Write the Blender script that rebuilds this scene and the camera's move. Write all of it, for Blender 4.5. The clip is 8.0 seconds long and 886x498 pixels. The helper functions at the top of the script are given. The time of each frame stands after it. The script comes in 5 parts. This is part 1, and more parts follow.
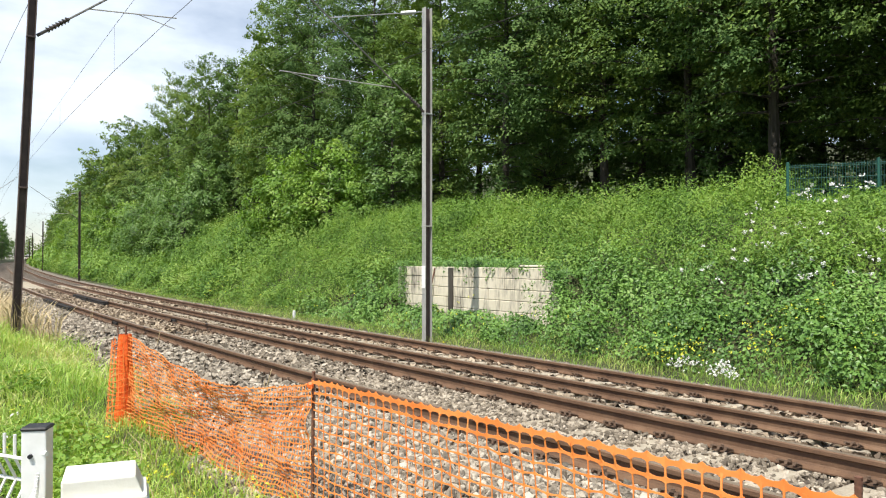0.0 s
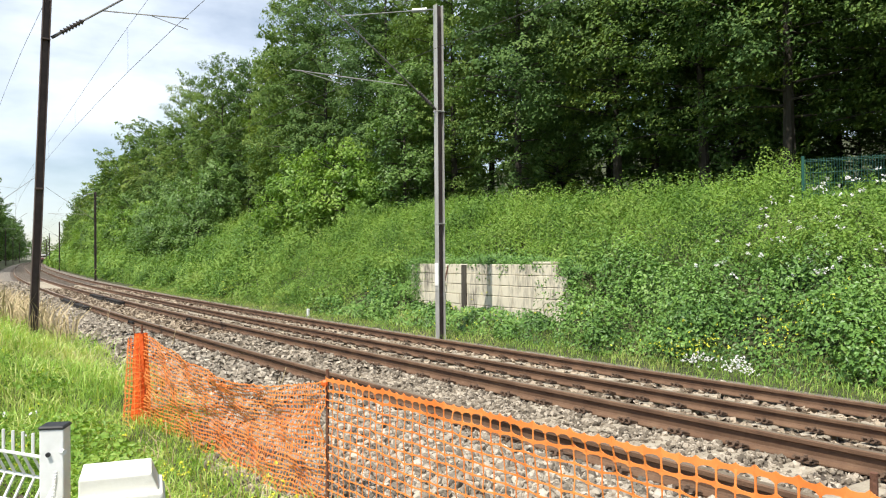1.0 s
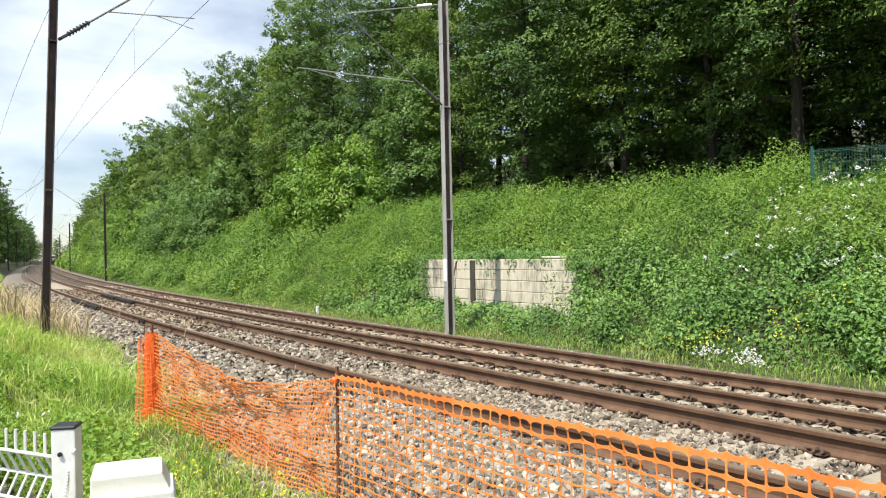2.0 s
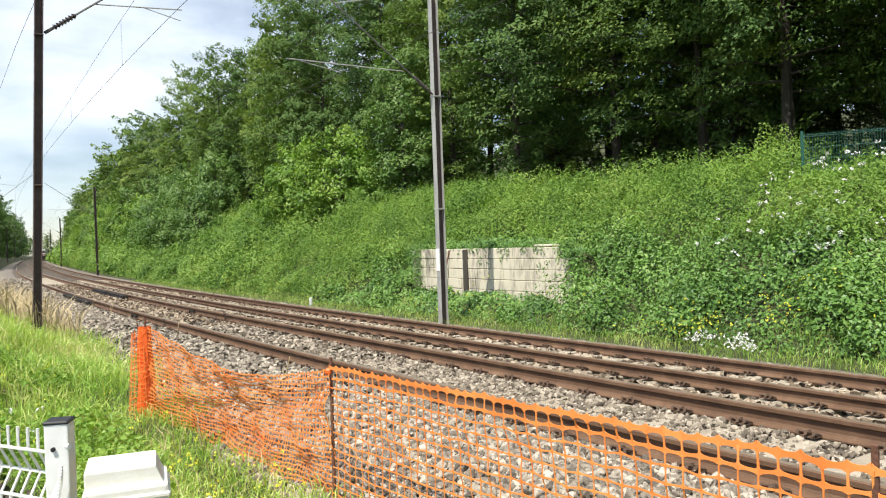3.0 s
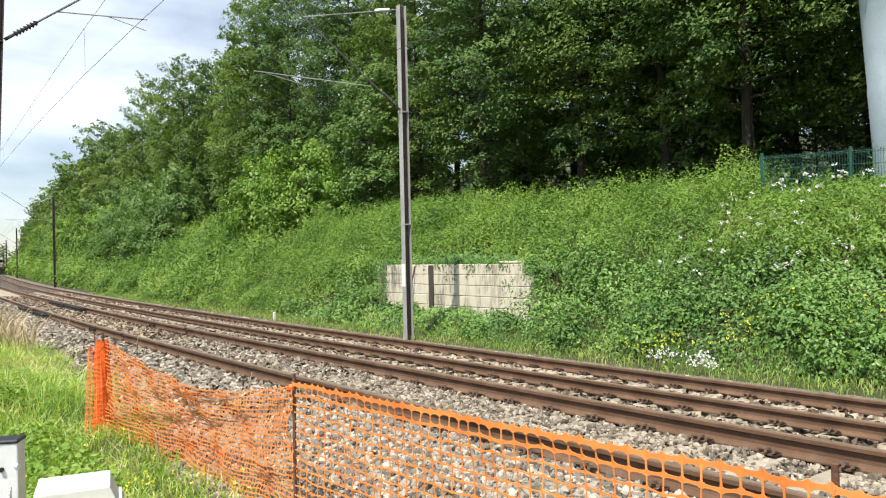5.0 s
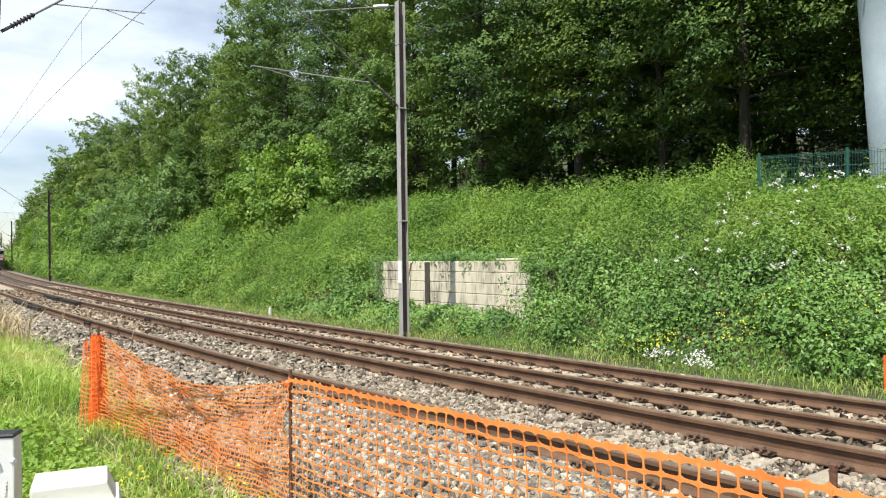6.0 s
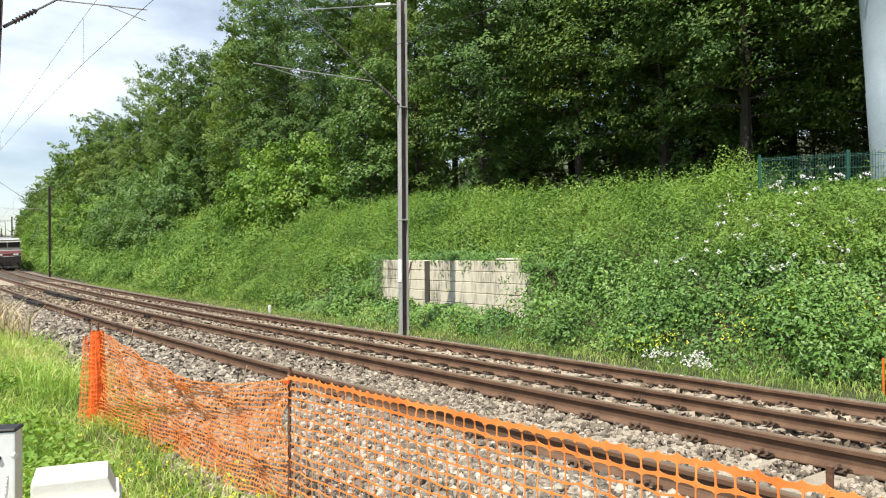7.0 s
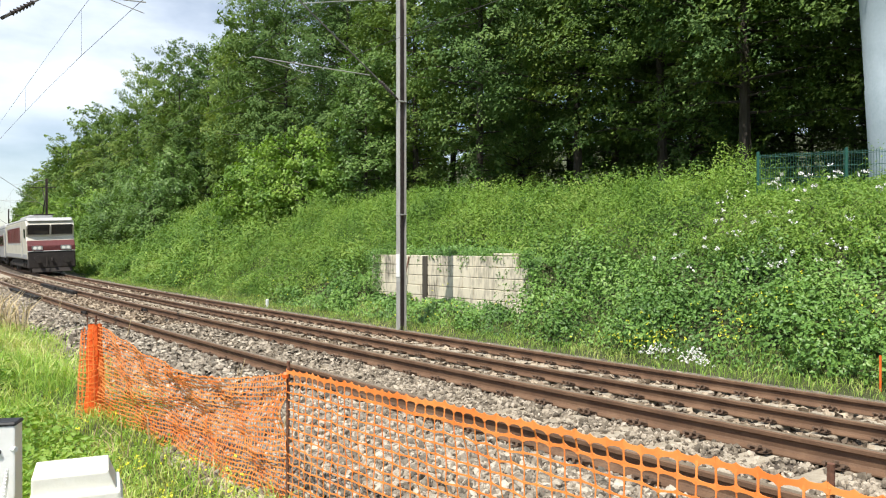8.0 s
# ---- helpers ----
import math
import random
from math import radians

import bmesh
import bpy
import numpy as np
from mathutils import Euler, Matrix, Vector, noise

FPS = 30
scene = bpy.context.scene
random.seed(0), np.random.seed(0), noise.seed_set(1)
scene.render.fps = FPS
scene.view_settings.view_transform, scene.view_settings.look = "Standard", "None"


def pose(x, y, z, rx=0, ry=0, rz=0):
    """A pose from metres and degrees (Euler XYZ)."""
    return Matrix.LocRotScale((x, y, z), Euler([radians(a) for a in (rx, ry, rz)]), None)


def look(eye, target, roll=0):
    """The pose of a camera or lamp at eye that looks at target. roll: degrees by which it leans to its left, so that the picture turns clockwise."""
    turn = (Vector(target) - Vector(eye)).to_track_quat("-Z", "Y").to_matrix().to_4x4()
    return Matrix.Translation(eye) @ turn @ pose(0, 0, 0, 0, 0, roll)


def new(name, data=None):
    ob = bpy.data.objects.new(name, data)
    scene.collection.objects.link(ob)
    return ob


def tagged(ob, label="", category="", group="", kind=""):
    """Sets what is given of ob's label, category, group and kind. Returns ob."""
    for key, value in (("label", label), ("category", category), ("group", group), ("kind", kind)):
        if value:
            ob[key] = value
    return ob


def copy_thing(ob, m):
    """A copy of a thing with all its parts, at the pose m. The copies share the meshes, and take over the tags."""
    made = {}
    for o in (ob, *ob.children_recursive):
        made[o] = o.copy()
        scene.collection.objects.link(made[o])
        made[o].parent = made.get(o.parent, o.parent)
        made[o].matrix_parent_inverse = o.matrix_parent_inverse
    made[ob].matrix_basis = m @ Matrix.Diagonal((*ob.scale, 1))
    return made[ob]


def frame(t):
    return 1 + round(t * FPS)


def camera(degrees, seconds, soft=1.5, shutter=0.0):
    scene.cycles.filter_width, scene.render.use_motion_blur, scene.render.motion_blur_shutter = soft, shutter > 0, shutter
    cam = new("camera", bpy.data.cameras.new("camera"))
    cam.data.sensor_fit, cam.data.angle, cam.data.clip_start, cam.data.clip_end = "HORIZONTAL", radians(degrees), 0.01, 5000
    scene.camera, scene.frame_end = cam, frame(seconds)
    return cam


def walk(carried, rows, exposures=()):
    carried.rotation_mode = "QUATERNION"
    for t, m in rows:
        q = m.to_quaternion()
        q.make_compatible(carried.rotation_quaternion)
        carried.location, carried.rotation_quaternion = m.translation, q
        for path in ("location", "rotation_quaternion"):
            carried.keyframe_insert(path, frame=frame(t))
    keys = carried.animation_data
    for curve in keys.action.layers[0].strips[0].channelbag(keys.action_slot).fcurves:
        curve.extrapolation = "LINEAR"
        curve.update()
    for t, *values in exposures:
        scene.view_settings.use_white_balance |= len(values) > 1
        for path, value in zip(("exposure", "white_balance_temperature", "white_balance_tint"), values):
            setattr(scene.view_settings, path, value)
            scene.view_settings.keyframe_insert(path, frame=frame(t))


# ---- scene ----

# ---------------------------------------------------------------- camera
EYE = Vector((0.0, 0.0, 1.494))
# seconds, yaw, pitch, roll in degrees, then the small sway of the holder in metres
SWAY = [
    (0, 0, 0.712, -0, -0, 0, -0),
    (0.5, -0.444, 0.577, -0.408, 0.004, -0.003, 0.003),
    (1, -0.991, 0.507, -0.429, 0.006, -0.007, 0.002),
    (1.5, -1.522, 0.413, -0.859, 0.01, -0.009, 0.003),
    (3, -1.106, -0.593, -2.006, 0.018, -0.009, 0.002),
    (3.5, -0.833, -0.949, -2.523, 0.026, -0.008, 0.005),
    (4, -0.084, -0.109, -2.344, 0.035, -0.009, 0.005),
    (4.5, 0.866, 0.302, -1.2, 0.025, -0.005, 0.007),
    (5, 1.495, 0.5, -1.34, 0.014, 0.01, 0.005),
    (6.5, 1.83, 0.189, -0.519, 0, 0.021, 0.005),
    (7, 1.778, 0.198, -0.351, 0.001, 0.01, 0.005),
    (7.5, 2.16, -0.075, -0.43, -0.006, 0.015, 0.006),
    (8, 1.969, -0.175, -0.016, -0.014, 0.021, 0.006)]


def held(yaw, pitch, roll, dx, dy, dz):
    y, p = radians(yaw), radians(pitch)
    eye = EYE + Vector((dx, dy, dz))
    way = Vector((math.sin(y) * math.cos(p), math.cos(y) * math.cos(p), math.sin(p)))
    return look(eye, eye + way, roll)


cam = camera(60.29, 8.0, soft=1.15)
walk(cam, [(r[0], held(*r[1:])) for r in SWAY])

# ---------------------------------------------------------------- sky and sun
SUN_EL, SUN_AZ = radians(61), radians(213)      # azimuth clockwise from +y
world = bpy.data.worlds.new("sky")
scene.world = world
world.use_nodes = True
wt = world.node_tree
wt.nodes.clear()
w_out = wt.nodes.new("ShaderNodeOutputWorld")
w_bg = wt.nodes.new("ShaderNodeBackground")
w_sky = wt.nodes.new("ShaderNodeTexSky")
w_sky.sky_type = "NISHITA"
w_sky.sun_disc = False
w_sky.sun_elevation = SUN_EL
w_sky.sun_rotation = SUN_AZ
w_sky.air_density, w_sky.dust_density = 1.0, 0.3
w_co = wt.nodes.new("ShaderNodeTexCoord")
w_map = wt.nodes.new("ShaderNodeMapping")
w_map.inputs["Scale"].default_value = (1.0, 1.0, 2.6)
w_map.inputs["Location"].default_value = (0.35, 0.1, 0.2)
w_noise = wt.nodes.new("ShaderNodeTexNoise")
w_noise.inputs["Scale"].default_value = 2.3
w_noise.inputs["Detail"].default_value = 7
w_noise.inputs["Roughness"].default_value = 0.52
w_ramp = wt.nodes.new("ShaderNodeValToRGB")
w_ramp.color_ramp.elements[0].position, w_ramp.color_ramp.elements[1].position = 0.41, 0.70
w_mix = wt.nodes.new("ShaderNodeMixRGB")
w_mix.inputs[2].default_value = (10.2, 11.0, 12.1, 1)
wt.links.new(w_co.outputs["Generated"], w_map.inputs[0])
wt.links.new(w_map.outputs[0], w_noise.inputs["Vector"])
wt.links.new(w_noise.outputs[0], w_ramp.inputs[0])
wt.links.new(w_ramp.outputs[0], w_mix.inputs[0])
wt.links.new(w_sky.outputs[0], w_mix.inputs[1])
wt.links.new(w_mix.outputs[0], w_bg.inputs[0])
w_bg.inputs[1].default_value = 0.092
wt.links.new(w_bg.outputs[0], w_out.inputs[0])

sun = new("sun", bpy.data.lights.new("sun", "SUN"))
sun.data.energy, sun.data.angle, sun.data.color = 5.0, radians(0.53), (1.0, 0.95, 0.86)
sun_way = Vector((math.sin(SUN_AZ) * math.cos(SUN_EL), math.cos(SUN_AZ) * math.cos(SUN_EL), math.sin(SUN_EL)))
sun.matrix_world = look(sun_way * 50, (0, 0, 0))
scene.view_settings.exposure = 0.41

# ---------------------------------------------------------------- materials
RNG = np.random.default_rng(7)


def node_mat(name):
    m = bpy.data.materials.new(name)
    m.use_nodes = True
    nt = m.node_tree
    return m, nt, nt.nodes["Principled BSDF"], nt.nodes["Material Output"]


def ramp_of(nt, colours):
    r = nt.nodes.new("ShaderNodeValToRGB")
    els = r.color_ramp.elements
    while len(els) < len(colours):
        els.new(0.5)
    for i, c in enumerate(colours):
        pos, col = c
        els[i].position, els[i].color = pos, (*col, 1)
    return r


def surface(name, colours, scale=6.0, rough=0.8, metal=0.0, bump=0.3, fine=60.0, detail=6, spread=0.0, stretch=(1, 1, 1)):
    """Base colour by noise at two scales, with fine relief; spread varies piece by piece."""
    m, nt, b, out = node_mat(name)
    co = nt.nodes.new("ShaderNodeTexCoord")
    mp = nt.nodes.new("ShaderNodeMapping")
    mp.inputs["Scale"].default_value = stretch
    nt.links.new(co.outputs["Object"], mp.inputs[0])
    n1 = nt.nodes.new("ShaderNodeTexNoise")
    n1.inputs["Scale"].default_value, n1.inputs["Detail"].default_value = scale, detail
    n1.inputs["Roughness"].default_value = 0.65
    n2 = nt.nodes.new("ShaderNodeTexNoise")
    n2.inputs["Scale"].default_value, n2.inputs["Detail"].default_value = fine, 4
    for n in (n1, n2):
        nt.links.new(mp.outputs[0], n.inputs["Vector"])
    r = ramp_of(nt, colours)
    f = nt.nodes.new("ShaderNodeMath")
    f.operation = "MULTIPLY_ADD"
    f.inputs[1].default_value = 0.35
    nt.links.new(n2.outputs[0], f.inputs[0])
    g = nt.nodes.new("ShaderNodeMath")
    g.operation = "MULTIPLY_ADD"
    g.inputs[1].default_value, g.inputs[2].default_value = 0.95, -0.15
    nt.links.new(n1.outputs[0], g.inputs[0])
    nt.links.new(g.outputs[0], f.inputs[2])
    last = f
    if spread:
        geo = nt.nodes.new("ShaderNodeNewGeometry")
        a = nt.nodes.new("ShaderNodeMath")
        a.operation = "MULTIPLY_ADD"
        a.inputs[1].default_value = spread
        nt.links.new(geo.outputs["Random Per Island"], a.inputs[0])
        s2 = nt.nodes.new("ShaderNodeMath")
        s2.operation = "SUBTRACT"
        s2.inputs[1].default_value = spread / 2
        nt.links.new(f.outputs[0], s2.inputs[0])
        nt.links.new(s2.outputs[0], a.inputs[2])
        last = a
    nt.links.new(last.outputs[0], r.inputs[0])
    nt.links.new(r.outputs[0], b.inputs["Base Color"])
    b.inputs["Roughness"].default_value, b.inputs["Metallic"].default_value = rough, metal
    if bump:
        bp = nt.nodes.new("ShaderNodeBump")
        bp.inputs["Strength"].default_value, bp.inputs["Distance"].default_value = bump, 0.02
        nt.links.new(n2.outputs[0], bp.inputs["Height"])
        nt.links.new(bp.outputs[0], b.inputs["Normal"])
    return m


def leafy(name, colours, scale=0.5, through_light=0.35, spread=0.34, rough=0.5, gloss=0.4):
    """Leaves: colour by place and leaf by leaf, light passes through them."""
    m, nt, b, out = node_mat(name)
    geo = nt.nodes.new("ShaderNodeNewGeometry")
    n = nt.nodes.new("ShaderNodeTexNoise")
    n.inputs["Scale"].default_value, n.inputs["Detail"].default_value = scale, 4
    nt.links.new(geo.outputs["Position"], n.inputs["Vector"])
    a = nt.nodes.new("ShaderNodeMath")
    a.operation = "MULTIPLY_ADD"
    a.inputs[1].default_value = spread
    nt.links.new(geo.outputs["Random Per Island"], a.inputs[0])
    g = nt.nodes.new("ShaderNodeMath")
    g.operation = "MULTIPLY_ADD"
    g.inputs[1].default_value, g.inputs[2].default_value = 1.5, -0.25 - spread / 2
    nt.links.new(n.outputs[0], g.inputs[0])
    nt.links.new(g.outputs[0], a.inputs[2])
    r = ramp_of(nt, colours)
    nt.links.new(a.outputs[0], r.inputs[0])
    b.inputs["Roughness"].default_value = rough
    b.inputs["Specular IOR Level"].default_value = gloss
    nt.links.new(r.outputs[0], b.inputs["Base Color"])
    tr = nt.nodes.new("ShaderNodeBsdfTranslucent")
    hs = nt.nodes.new("ShaderNodeMixRGB")
    hs.blend_type = "MULTIPLY"
    hs.inputs[0].default_value = 1
    hs.inputs[2].default_value = (1.0, 1.0, 0.45, 1)
    nt.links.new(r.outputs[0], hs.inputs[1])
    nt.links.new(hs.outputs[0], tr.inputs[0])
    mx = nt.nodes.new("ShaderNodeMixShader")
    mx.inputs[0].default_value = through_light
    nt.links.new(b.outputs[0], mx.inputs[1])
    nt.links.new(tr.outputs[0], mx.inputs[2])
    nt.links.new(mx.outputs[0], out.inputs[0])
    return m


SOIL = surface("soil", [(0.3, (0.03, 0.035, 0.012)), (0.55, (0.055, 0.065, 0.02)), (0.8, (0.10, 0.09, 0.045))], scale=1.2, rough=0.95, bump=0.6, fine=18)
BALLAST_BED = surface("ballast_bed", [(0.25, (0.07, 0.060, 0.048)), (0.5, (0.18, 0.155, 0.125)), (0.75, (0.33, 0.29, 0.245))], scale=14, rough=0.9, bump=1.0, fine=24)
TRACK_BED = surface("rusty_track_bed", [(0.25, (0.035, 0.026, 0.019)), (0.5, (0.095, 0.074, 0.056)), (0.75, (0.20, 0.165, 0.13))], scale=14, rough=0.92, bump=1.0, fine=24)
STONE = surface("ballast_stone", [(0.15, (0.090, 0.076, 0.058)), (0.5, (0.255, 0.215, 0.165)), (0.85, (0.52, 0.46, 0.37))], scale=9, rough=0.88, bump=0.35, fine=70, spread=0.58)
STONE_RUST = surface("ballast_stone_rusty", [(0.15, (0.084, 0.058, 0.037)), (0.5, (0.222, 0.167, 0.114)), (0.85, (0.480, 0.392, 0.285))], scale=9, rough=0.9, bump=0.35, fine=70, spread=0.75)
STONE_MIXED = surface("ballast_stone_dusty", [(0.15, (0.088, 0.070, 0.050)), (0.5, (0.235, 0.195, 0.145)), (0.85, (0.49, 0.42, 0.33))], scale=9, rough=0.9, bump=0.35, fine=70, spread=0.65)
RAIL_RUST = surface("rail_rust", [(0.2, (0.064, 0.033, 0.018)), (0.5, (0.134, 0.073, 0.040)), (0.8, (0.205, 0.124, 0.072))], scale=3, rough=0.75, bump=0.25, fine=90)
RAIL_TOP = surface("rail_running_top", [(0.2, (0.15, 0.11, 0.078)), (0.5, (0.24, 0.185, 0.135)), (0.8, (0.34, 0.28, 0.215))], scale=4, rough=0.5, metal=0.3, bump=0.05, fine=120)
CLIP_RUST = surface("clip_rust", [(0.2, (0.05, 0.03, 0.02)), (0.6, (0.13, 0.08, 0.05))], scale=20, rough=0.8, bump=0.3)
SLEEPER = surface("sleeper_concrete", [(0.25, (0.20, 0.165, 0.12)), (0.5, (0.36, 0.31, 0.235)), (0.8, (0.54, 0.48, 0.38))], scale=2.2, rough=0.9, bump=0.4, fine=60)
SLEEPER_STAINED = surface("stained_sleeper_concrete", [(0.25, (0.10, 0.075, 0.055)), (0.5, (0.18, 0.145, 0.11)), (0.8, (0.30, 0.26, 0.21))], scale=2.2, rough=0.9, bump=0.3, fine=60)
GALV = surface("galvanised_steel", [(0.2, (0.30, 0.29, 0.27)), (0.55, (0.46, 0.45, 0.42)), (0.85, (0.58, 0.57, 0.54))], scale=4, rough=0.55, metal=0.35, bump=0.1, fine=50, stretch=(1, 1, 0.3))
BROWN_STEEL = surface("weathered_brown_steel", [(0.2, (0.045, 0.03, 0.03)), (0.5, (0.085, 0.058, 0.05)), (0.85, (0.15, 0.11, 0.09))], scale=3, rough=0.65, metal=0.2, bump=0.15, fine=60)
DARK_WIRE = surface("dark_wire", [(0.3, (0.06, 0.055, 0.05)), (0.7, (0.12, 0.11, 0.10))], scale=3, rough=0.6, metal=0.5, bump=0)
PORCELAIN = surface("brown_porcelain", [(0.3, (0.045, 0.034, 0.03)), (0.7, (0.10, 0.08, 0.07))], scale=5, rough=0.25, bump=0)
GLASS_INS = surface("pale_insulator", [(0.3, (0.30, 0.32, 0.31)), (0.7, (0.46, 0.48, 0.47))], scale=5, rough=0.2, bump=0)
WHITE_PAINT = surface("white_paint", [(0.2, (0.66, 0.66, 0.63)), (0.5, (0.78, 0.78, 0.76)), (0.8, (0.84, 0.84, 0.83))], scale=3, rough=0.45, bump=0.06, fine=40)
CREAM_PLASTIC = surface("cream_polyester", [(0.2, (0.66, 0.64, 0.54)), (0.5, (0.76, 0.74, 0.65)), (0.8, (0.81, 0.80, 0.73))], scale=2.5, rough=0.5, bump=0.08, fine=45)
BLACK_PLASTIC = surface("black_plastic", [(0.3, (0.009, 0.009, 0.010)), (0.7, (0.025, 0.025, 0.025))], scale=12, rough=0.6, bump=0.2)
CONCRETE = surface("old_wall_concrete", [(0.30, (0.15, 0.135, 0.11)), (0.40, (0.40, 0.36, 0.28)), (0.50, (0.62, 0.56, 0.43)), (0.85, (0.70, 0.64, 0.51))], scale=2.4, rough=0.92, bump=0.6, fine=16, stretch=(1, 1, 0.22))
TOWER = surface("pale_tower_concrete", [(0.25, (0.27, 0.34, 0.38)), (0.55, (0.35, 0.42, 0.47)), (0.85, (0.42, 0.49, 0.54))], scale=0.9, rough=0.85, bump=0.15, fine=14)
GREEN_STEEL = surface("green_coated_wire", [(0.3, (0.012, 0.07, 0.055)), (0.7, (0.025, 0.12, 0.09))], scale=5, rough=0.5, bump=0)
BARK = surface("bark", [(0.2, (0.025, 0.020, 0.015)), (0.5, (0.055, 0.047, 0.036)), (0.8, (0.094, 0.083, 0.066))], scale=3, rough=0.95, bump=0.8, fine=14, stretch=(1, 1, 0.25))
STRAW = surface("dry_straw", [(0.3, (0.40, 0.30, 0.16)), (0.7, (0.58, 0.47, 0.28))], scale=8, rough=0.85, bump=0)

TREE_LEAF = leafy("beech_leaves", [(0.1, (0.075, 0.135, 0.034)), (0.5, (0.150, 0.240, 0.052)), (0.9, (0.270, 0.340, 0.088))], scale=0.22, through_light=0.30, gloss=0.15, rough=0.6)
TREE_LEAF_DARK = leafy("oak_leaves", [(0.1, (0.052, 0.104, 0.032)), (0.5, (0.104, 0.188, 0.050)), (0.9, (0.200, 0.280, 0.085))], scale=0.3, through_light=0.27, gloss=0.15, rough=0.6)
BUSH_LEAF = leafy("hazel_leaves", [(0.1, (0.095, 0.194, 0.026)), (0.5, (0.190, 0.335, 0.045)), (0.9, (0.330, 0.460, 0.085))], scale=0.6, through_light=0.35)
WILLOW_LEAF = leafy("poplar_leaves", [(0.1, (0.062, 0.135, 0.032)), (0.5, (0.126, 0.232, 0.046)), (0.9, (0.212, 0.326, 0.088))], scale=0.6, through_light=0.3)
BRAMBLE_LEAF = leafy("bramble_leaves", [(0.05, (0.055, 0.122, 0.028)), (0.45, (0.118, 0.238, 0.046)), (0.75, (0.195, 0.335, 0.068)), (0.97, (0.31, 0.44, 0.15))], scale=0.8, through_light=0.15, spread=0.42, gloss=0.4, rough=0.45)
HERB_LEAF = leafy("herb_leaves", [(0.15, (0.060, 0.130, 0.026)), (0.4, (0.130, 0.245, 0.043)), (0.65, (0.215, 0.340, 0.060)), (0.9, (0.33, 0.42, 0.115))], scale=0.55, through_light=0.25, spread=0.32, gloss=0.25, rough=0.55)
GRASS = leafy("grass_blades", [(0.05, (0.195, 0.365, 0.055)), (0.45, (0.390, 0.590, 0.105)), (0.75, (0.640, 0.700, 0.225)), (0.97, (0.800, 0.740, 0.420))], scale=0.7, through_light=0.35, spread=0.6)
VERGE = leafy("verge_blades", [(0.1, (0.170, 0.300, 0.048)), (0.5, (0.290, 0.440, 0.080)), (0.9, (0.480, 0.500, 0.176))], scale=0.8, through_light=0.25, spread=0.7)
YELLOW_PETAL = leafy("yellow_petals", [(0.2, (0.630, 0.650, 0.030)), (0.8, (0.840, 0.800, 0.090))], scale=2, through_light=0.2)
WHITE_PETAL = leafy("white_petals", [(0.2, (0.68, 0.66, 0.66)), (0.8, (0.82, 0.80, 0.82))], scale=2, through_light=0.2)
NET = leafy("orange_netting", [(0.2, (0.95, 0.270, 0.065)), (0.8, (0.99, 0.390, 0.115))], scale=3, through_light=0.2, spread=0.3, rough=0.4)
NET_RED = leafy("orange_red_netting", [(0.2, (0.88, 0.135, 0.024)), (0.8, (0.95, 0.200, 0.040))], scale=3, through_light=0.12, spread=0.3, rough=0.4)
REBAR = surface("rusty_bar", [(0.2, (0.07, 0.03, 0.02)), (0.6, (0.17, 0.075, 0.045))], scale=20, rough=0.85, bump=0.4)

# ---------------------------------------------------------------- mesh helpers


def poly_mesh(name, verts, faces, mats, smooth=False, index=None):
    """A mesh from arrays: verts (n, 3), faces (m, k) of one k."""
    verts, faces = np.asarray(verts, np.float32).reshape(-1, 3), np.asarray(faces, np.int32)
    k = faces.shape[1]
    me = bpy.data.meshes.new(name)
    me.vertices.add(len(verts))
    me.vertices.foreach_set("co", verts.ravel())
    me.loops.add(faces.size)
    me.loops.foreach_set("vertex_index", faces.ravel())
    me.polygons.add(len(faces))
    me.polygons.foreach_set("loop_start", np.arange(0, faces.size, k, dtype=np.int32))
    for m in mats if isinstance(mats, (list, tuple)) else [mats]:
        me.materials.append(m)
    if index is not None:
        me.polygons.foreach_set("material_index", np.asarray(index, np.int32))
    me.polygons.foreach_set("use_smooth", np.full(len(faces), smooth))
    me.update(calc_edges=True)
    return me


def mesh_thing(name, me, label, category, group="", kind=""):
    return tagged(new(name, me), label, category, group, kind)


def empty_thing(name, m, label, category, group="", kind=""):
    ob = new(name)
    ob.empty_display_size = 0.2
    ob.matrix_world = m
    return tagged(ob, label, category, group, kind)


def part(name, data, material, parent, label="", at=None, smooth=False):
    """Links a bmesh or a mesh as one mesh object under a thing or a part."""
    if isinstance(data, bmesh.types.BMesh):
        me = bpy.data.meshes.new(name)
        data.to_mesh(me)
        data.free()
        if smooth:
            for p in me.polygons:
                p.use_smooth = True
    else:
        me = data
    if material is not None and not me.materials:
        me.materials.append(material)
    ob = new(name, me)
    ob.parent = parent
    if at is not None:
        ob.matrix_basis = at
    return tagged(ob, label)


def box(sx, sy, sz, at=(0, 0, 0), bevel=0.0, bm=None, turn=None, segments=1):
    """A box with its centre at a place, edges bevelled."""
    b = bm if bm is not None else bmesh.new()
    made = bmesh.ops.create_cube(b, size=1)["verts"]
    bmesh.ops.scale(b, vec=(sx, sy, sz), verts=made)
    if bevel:
        edges = list({e for v in made for e in v.link_edges})
        res = bmesh.ops.bevel(b, geom=edges, offset=bevel, segments=segments, affect="EDGES", profile=0.6)
        made = list({v for f in res["faces"] for v in f.verts} | {v for v in made if v.is_valid})
    m = Matrix.Translation(at)
    if turn is not None:
        m = m @ turn
    bmesh.ops.transform(b, matrix=m, verts=made)
    return b


